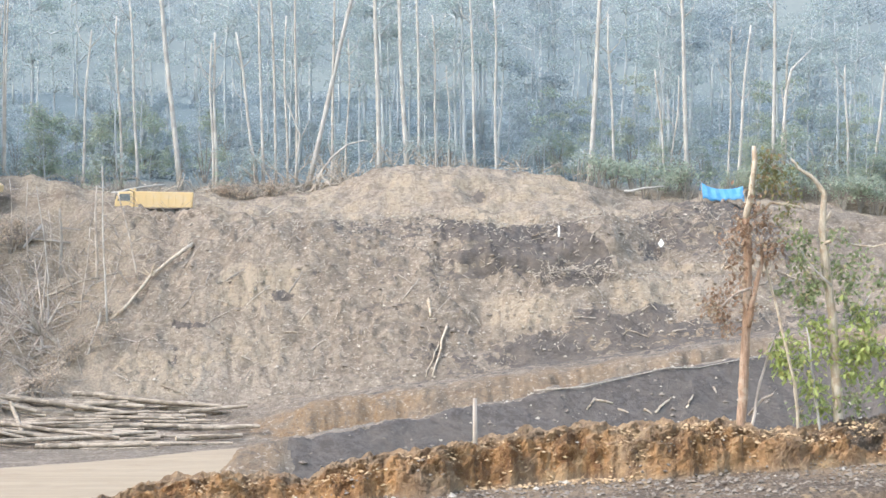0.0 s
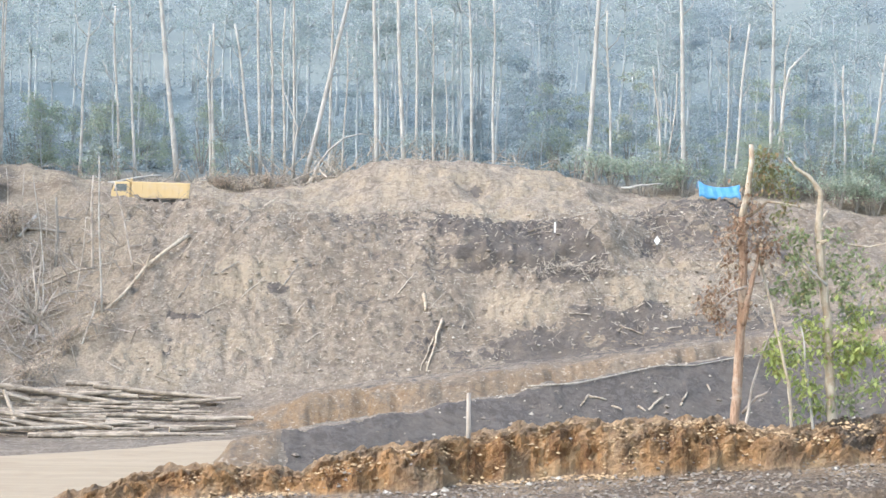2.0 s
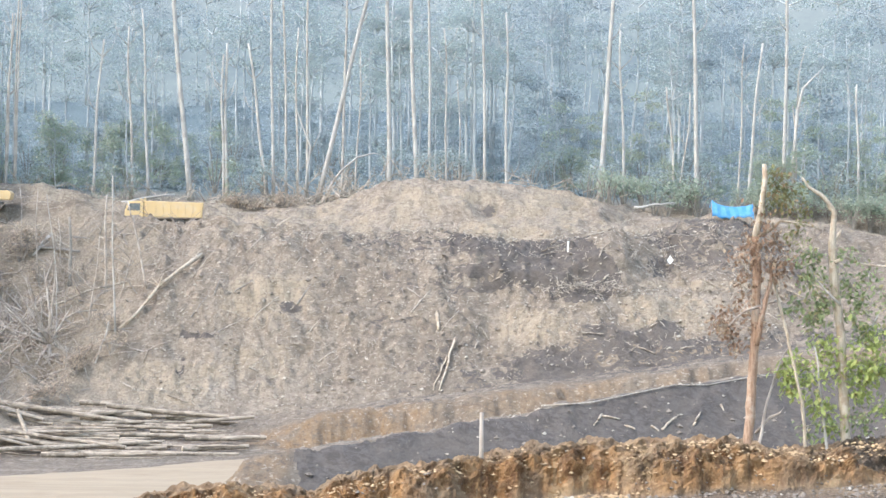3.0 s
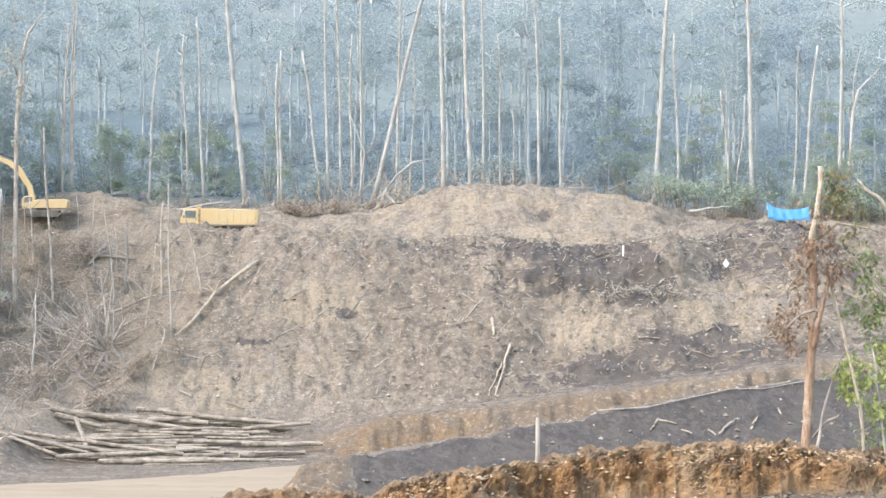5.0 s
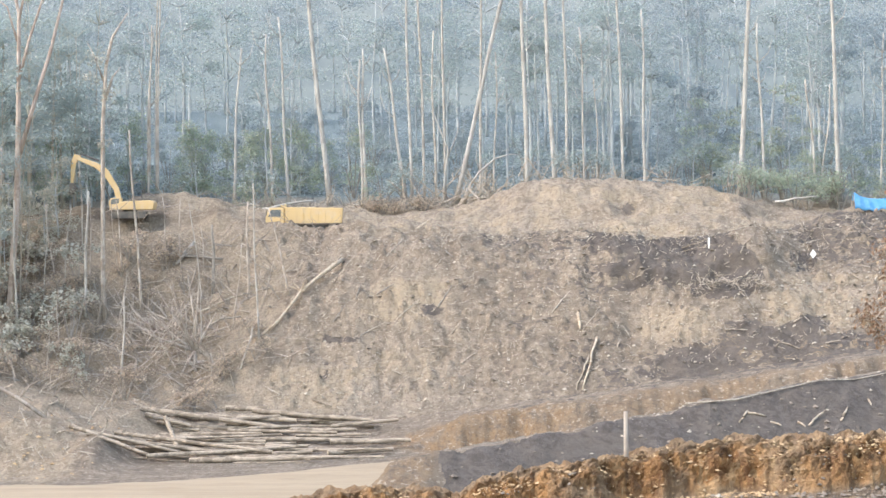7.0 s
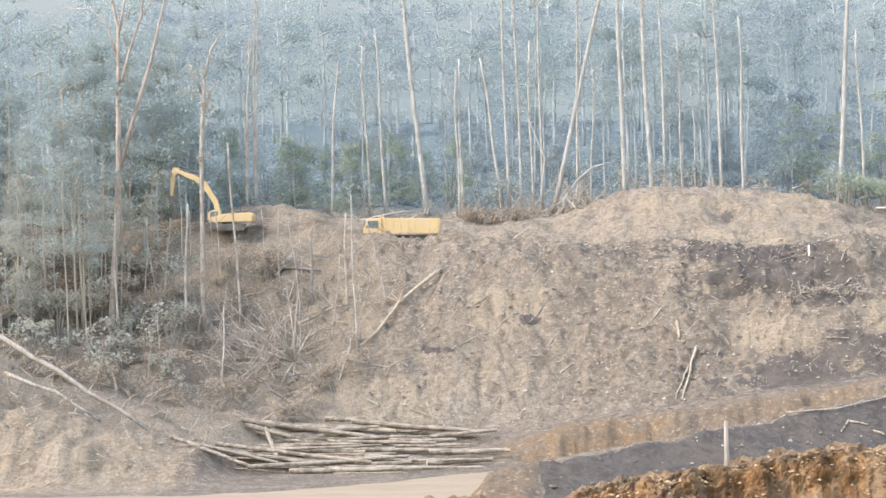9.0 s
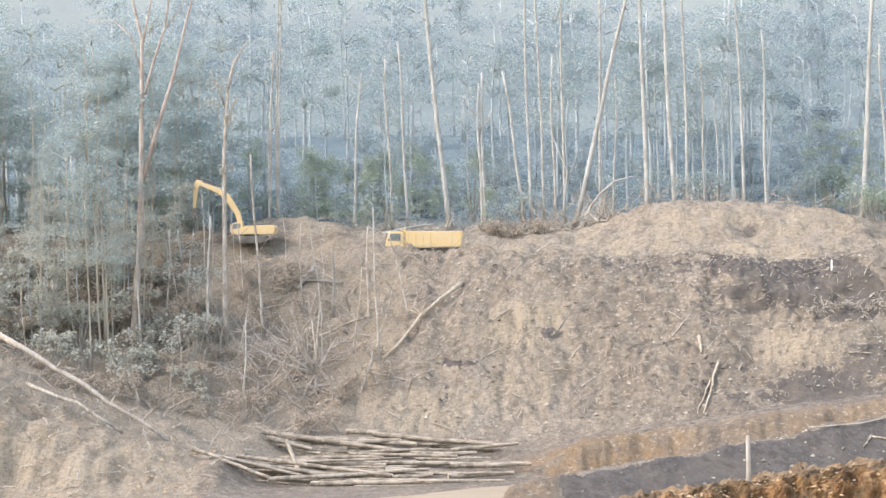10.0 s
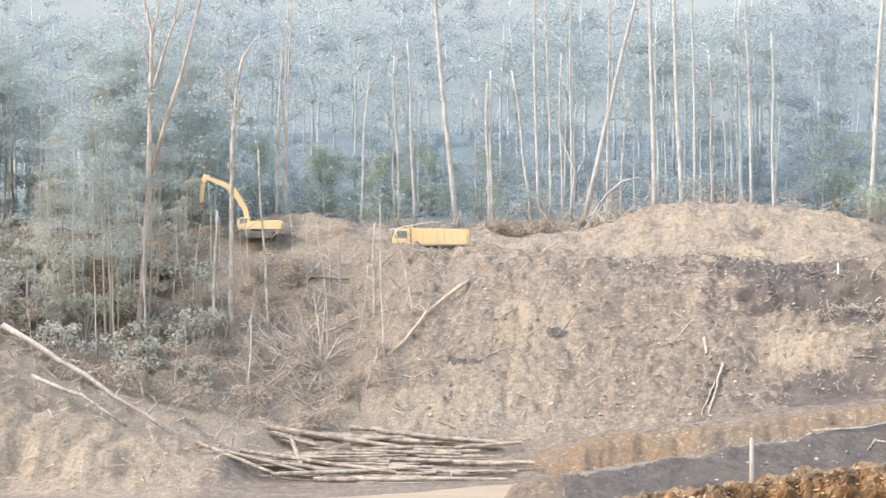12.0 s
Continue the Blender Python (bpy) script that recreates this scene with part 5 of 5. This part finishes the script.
# ---------------------------------------------------------------- near mound: post and two trees
t = thing("wooden_post", (3.2, 50.6, mound_at(3.2, 50.6) - 0.3), "weathered wooden stake standing on the clay mound", "post")
part("post", Build().tube([(0, 0, 0), (0.01, 0, 0.6), (0, 0, 1.5)], [0.065, 0.06, 0.05], 8).mesh("post", BARK_TAN, True), t)


def near_tree(name, place, limbs, mats, label, leafsets):
    """limbs: lists of (x, z, radius) in world x and z; leafsets: (x, z, spread, count, size, material)."""
    x0, y0, z0 = place
    t = thing(name, place, label, "tree")
    for i, (limb, m) in enumerate(zip(limbs, mats)):
        rng = random.Random(i + 3)
        pts, rad = [], []
        for k in range(len(limb) - 1):       # finer, knotty line between the given points
            (xa, za, ra), (xb, zb, rb) = limb[k], limb[k + 1]
            n = max(2, int(abs(zb - za) / 0.25))
            for j in range(n):
                s = j / n
                pts.append((xa + (xb - xa) * s - x0 + rng.uniform(-0.018, 0.018), 0.06 * i * math.sin(i * 2.4 + k + s) + rng.uniform(-0.015, 0.015), za + (zb - za) * s - z0))
                rad.append((ra + (rb - ra) * s) * rng.uniform(0.9, 1.12))
        pts.append((limb[-1][0] - x0, 0.06 * i * math.sin(i * 2.4), limb[-1][1] - z0))
        rad.append(limb[-1][2])
        nm = "trunk" if i == 0 else "limb"
        part(nm, Build().tube(pts, rad, 10).mesh(nm, m, True), t)
    for k, (mat, size, sets) in enumerate(leafsets):
        rng, lv, tw = random.Random(k + 50), Build(), Build()
        for x, z, spread, count in sets:
            for _ in range(max(3, count // 9)):
                d = Vector((rng.gauss(0, 0.55), rng.gauss(0, 0.5), rng.gauss(0, 0.55))) * spread
                c = Vector((x - x0, 0, z - z0)) + d
                tw.tube([Vector((x - x0, 0, z - z0)) + d * 0.1, c], [0.012, 0.006], 3, False)
                for _ in range(9):
                    lv.leaf(c + Vector((rng.gauss(0, 1), rng.gauss(0, 1), rng.gauss(0, 1))) * 0.13, size * rng.uniform(0.6, 1.2), rng, 0.8, 0.3)
        part("foliage", lv.mesh("foliage", mat), t)
        tagged(part("brushwood", tw.mesh("brushwood", DEADWOOD), t), kind="stuff")
    return t


near_tree("dying_tree", (10.0, 50.9, 14.6), [
    [(10.08, 14.50, 0.145), (10.11, 15.33, 0.125), (10.18, 16.73, 0.115), (10.23, 18.33, 0.11), (10.23, 19.64, 0.10), (10.17, 20.21, 0.095)],
    [(10.18, 20.13, 0.095), (10.31, 20.80, 0.085), (10.38, 21.38, 0.075), (10.40, 22.07, 0.06)],
    [(10.22, 17.43, 0.075), (10.47, 18.62, 0.065), (10.65, 19.20, 0.05), (10.58, 19.78, 0.03)],
    [(10.20, 20.18, 0.05), (10.57, 20.36, 0.045), (10.83, 20.63, 0.035), (11.44, 20.54, 0.025), (11.92, 20.41, 0.012)],
    [(11.60, 14.50, 0.05), (11.42, 16.02, 0.045), (11.20, 16.89, 0.042), (11.00, 17.90, 0.04), (10.80, 18.77, 0.034), (10.64, 19.61, 0.02)],
    [(10.26, 14.60, 0.045), (10.60, 16.01, 0.038), (11.13, 17.47, 0.018)],
    [(10.34, 15.13, 0.04), (10.64, 15.57, 0.035), (11.07, 15.81, 0.014)],
    [(10.25, 18.43, 0.04), (9.90, 18.33, 0.028), (9.46, 17.92, 0.012)],
    [(10.35, 18.24, 0.03), (10.65, 18.49, 0.026), (10.83, 18.55, 0.015)]],
    [BARK_RED, BARK_CREAM, BARK_RED, BARK_CREAM, BARK_CREAM, BARK_TAN, BARK_TAN, BARK_TAN, BARK_TAN],
    "dying reddish-barked tree with dry brown leaves on the mound",
    [(LEAF_RUST, 0.145, [(9.46, 17.97, 0.34, 190), (9.62, 17.62, 0.28, 110), (9.92, 19.43, 0.34, 170), (10.11, 19.98, 0.26, 120), (10.77, 19.45, 0.42, 210), (10.34, 18.04, 0.25, 60), (10.72, 20.15, 0.26, 110), (9.80, 18.22, 0.26, 60), (10.34, 20.54, 0.24, 80), (9.99, 18.83, 0.26, 70)]),
     (LEAF_OLIVE, 0.16, [(10.70, 21.70, 0.26, 130), (10.93, 21.15, 0.3, 110), (11.12, 21.41, 0.2, 50), (11.53, 20.93, 0.22, 45), (11.20, 20.21, 0.24, 70), (10.63, 21.15, 0.24, 60)])])
near_tree("pale_tree", (12.6, 51.0, 14.6), [
    [(12.70, 14.50, 0.15), (12.62, 15.39, 0.13), (12.53, 16.75, 0.125), (12.42, 18.06, 0.115), (12.27, 19.07, 0.11), (12.19, 19.94, 0.10), (12.23, 20.88, 0.075), (12.08, 21.13, 0.06), (11.87, 21.31, 0.05), (11.58, 21.51, 0.042), (11.38, 21.76, 0.025)],
    [(12.21, 20.08, 0.06), (12.35, 20.29, 0.045), (12.45, 20.44, 0.02)],
    [(12.24, 19.58, 0.045), (12.49, 19.69, 0.042), (12.59, 19.87, 0.038), (12.45, 19.99, 0.034), (12.27, 19.92, 0.03)],
    [(12.47, 19.79, 0.036), (12.92, 19.56, 0.03), (13.51, 19.49, 0.024), (14.12, 19.63, 0.01)],
    [(12.20, 14.50, 0.045), (11.95, 15.80, 0.038), (11.76, 17.47, 0.018)],
    [(14.34, 14.60, 0.035), (14.33, 16.13, 0.03), (14.27, 17.83, 0.015)],
    [(12.48, 17.29, 0.04), (12.97, 17.60, 0.03), (13.55, 18.31, 0.012)],
    [(12.35, 18.49, 0.035), (11.94, 18.88, 0.025), (11.52, 19.47, 0.01)]],
    [BARK_CREAM, BARK_CREAM, BARK_CREAM, BARK_CREAM, BARK_GREY, BARK_CREAM, BARK_GREY, BARK_GREY],
    "pale leaning tree with fresh green sprouts on the mound",
    [(LEAF_BRIGHT, 0.2, [(11.05, 16.75, 0.22, 90), (11.30, 16.36, 0.26, 120), (11.59, 16.87, 0.28, 110), (12.03, 17.33, 0.26, 120), (12.25, 16.78, 0.26, 80), (12.07, 15.83, 0.28, 120), (12.19, 15.33, 0.2, 60), (13.25, 16.91, 0.36, 190), (13.11, 16.30, 0.26, 90), (13.22, 17.51, 0.32, 110), (12.90, 16.70, 0.24, 70), (13.79, 16.82, 0.35, 120), (13.72, 15.92, 0.3, 80)]),
     (LEAF_MID, 0.17, [(11.72, 19.62, 0.3, 100), (11.61, 19.07, 0.32, 100), (12.05, 18.58, 0.34, 130), (11.77, 18.07, 0.32, 110), (12.79, 18.90, 0.32, 110), (13.00, 18.40, 0.32, 100), (13.15, 19.20, 0.26, 60), (12.71, 19.69, 0.22, 45), (13.02, 17.80, 0.3, 90), (11.33, 18.56, 0.28, 70), (11.45, 19.86, 0.22, 40), (12.98, 15.60, 0.36, 120), (11.66, 15.37, 0.22, 50), (13.65, 18.62, 0.35, 90), (13.77, 17.72, 0.35, 90)])])

# marker of the felled edge: a charred log and a pale leaning limb in the gully
lying("charred_log", hill_point(-33.5 / 196, -1.6 / 196, 0.4), hill_point(-27.0 / 196, -2.2 / 196, 0.5), 0.2, CHARRED, "charred dark log lying across the gully brush", "log", seed=8)
lying("fallen_tree", hill_point(-29.6 / 196, (12.6 - 20) / 196, 0.5), hill_point(-22.5 / 196, (15.0 - 20) / 196, 0.5), 0.13, DEADWOOD, "thin pale fallen trunk in the gully brush", "fallen tree", stubs=4, seed=12)
lying("fallen_tree", hill_point(-30.4 / 200, (19.6 - 20) / 200, 0.4), hill_point(-32.2 / 200, (17.4 - 20) / 200, 0.5), 0.2, BARK_PALE, "short pale broken trunk on the gully slope", "fallen tree", stubs=3, seed=13)


def uprooted(place, tips):
    """The torn-out top of a felled tree: pale bare limbs fanning from one broken butt."""
    t = thing("uprooted_tree", place, "pale uprooted tree top with splayed bare limbs", "fallen tree")
    rng = random.Random(71)
    for x, z in tips:
        e = Vector((x - place[0], rng.uniform(-1.2, 0.6), z - place[2]))
        side = Vector((rng.uniform(-0.4, 0.4), 0, rng.uniform(-0.3, 0.3)))
        b = Build().tube([(0, 0, 0), e * 0.4 + side, e * 0.75 + side * 0.6, e], [0.15, 0.11, 0.08, 0.02], 6)
        for _ in range(3):
            f = rng.uniform(0.4, 0.85)
            p = e * f + side * 0.7
            q = p + Vector((rng.uniform(-1, 1), rng.uniform(-0.4, 0.4), rng.uniform(-0.5, 1.0))) * rng.uniform(0.6, 1.4)
            b.tube([p, (p + q) / 2 + Vector((0, 0, 0.12)), q], [0.05, 0.035, 0.012], 4, False)
        part("limb", b.mesh("limb", BARK_TAN, True), t)
    return t


uprooted((-29.2, 191.5, 9.6), [(-33.6, 13.4), (-32.5, 15.4), (-31.3, 16.6), (-29.9, 17.2), (-28.6, 16.4), (-34.1, 11.5), (-30.8, 6.4), (-28.5, 5.4), (-29.9, 7.2), (-27.2, 13.2)])
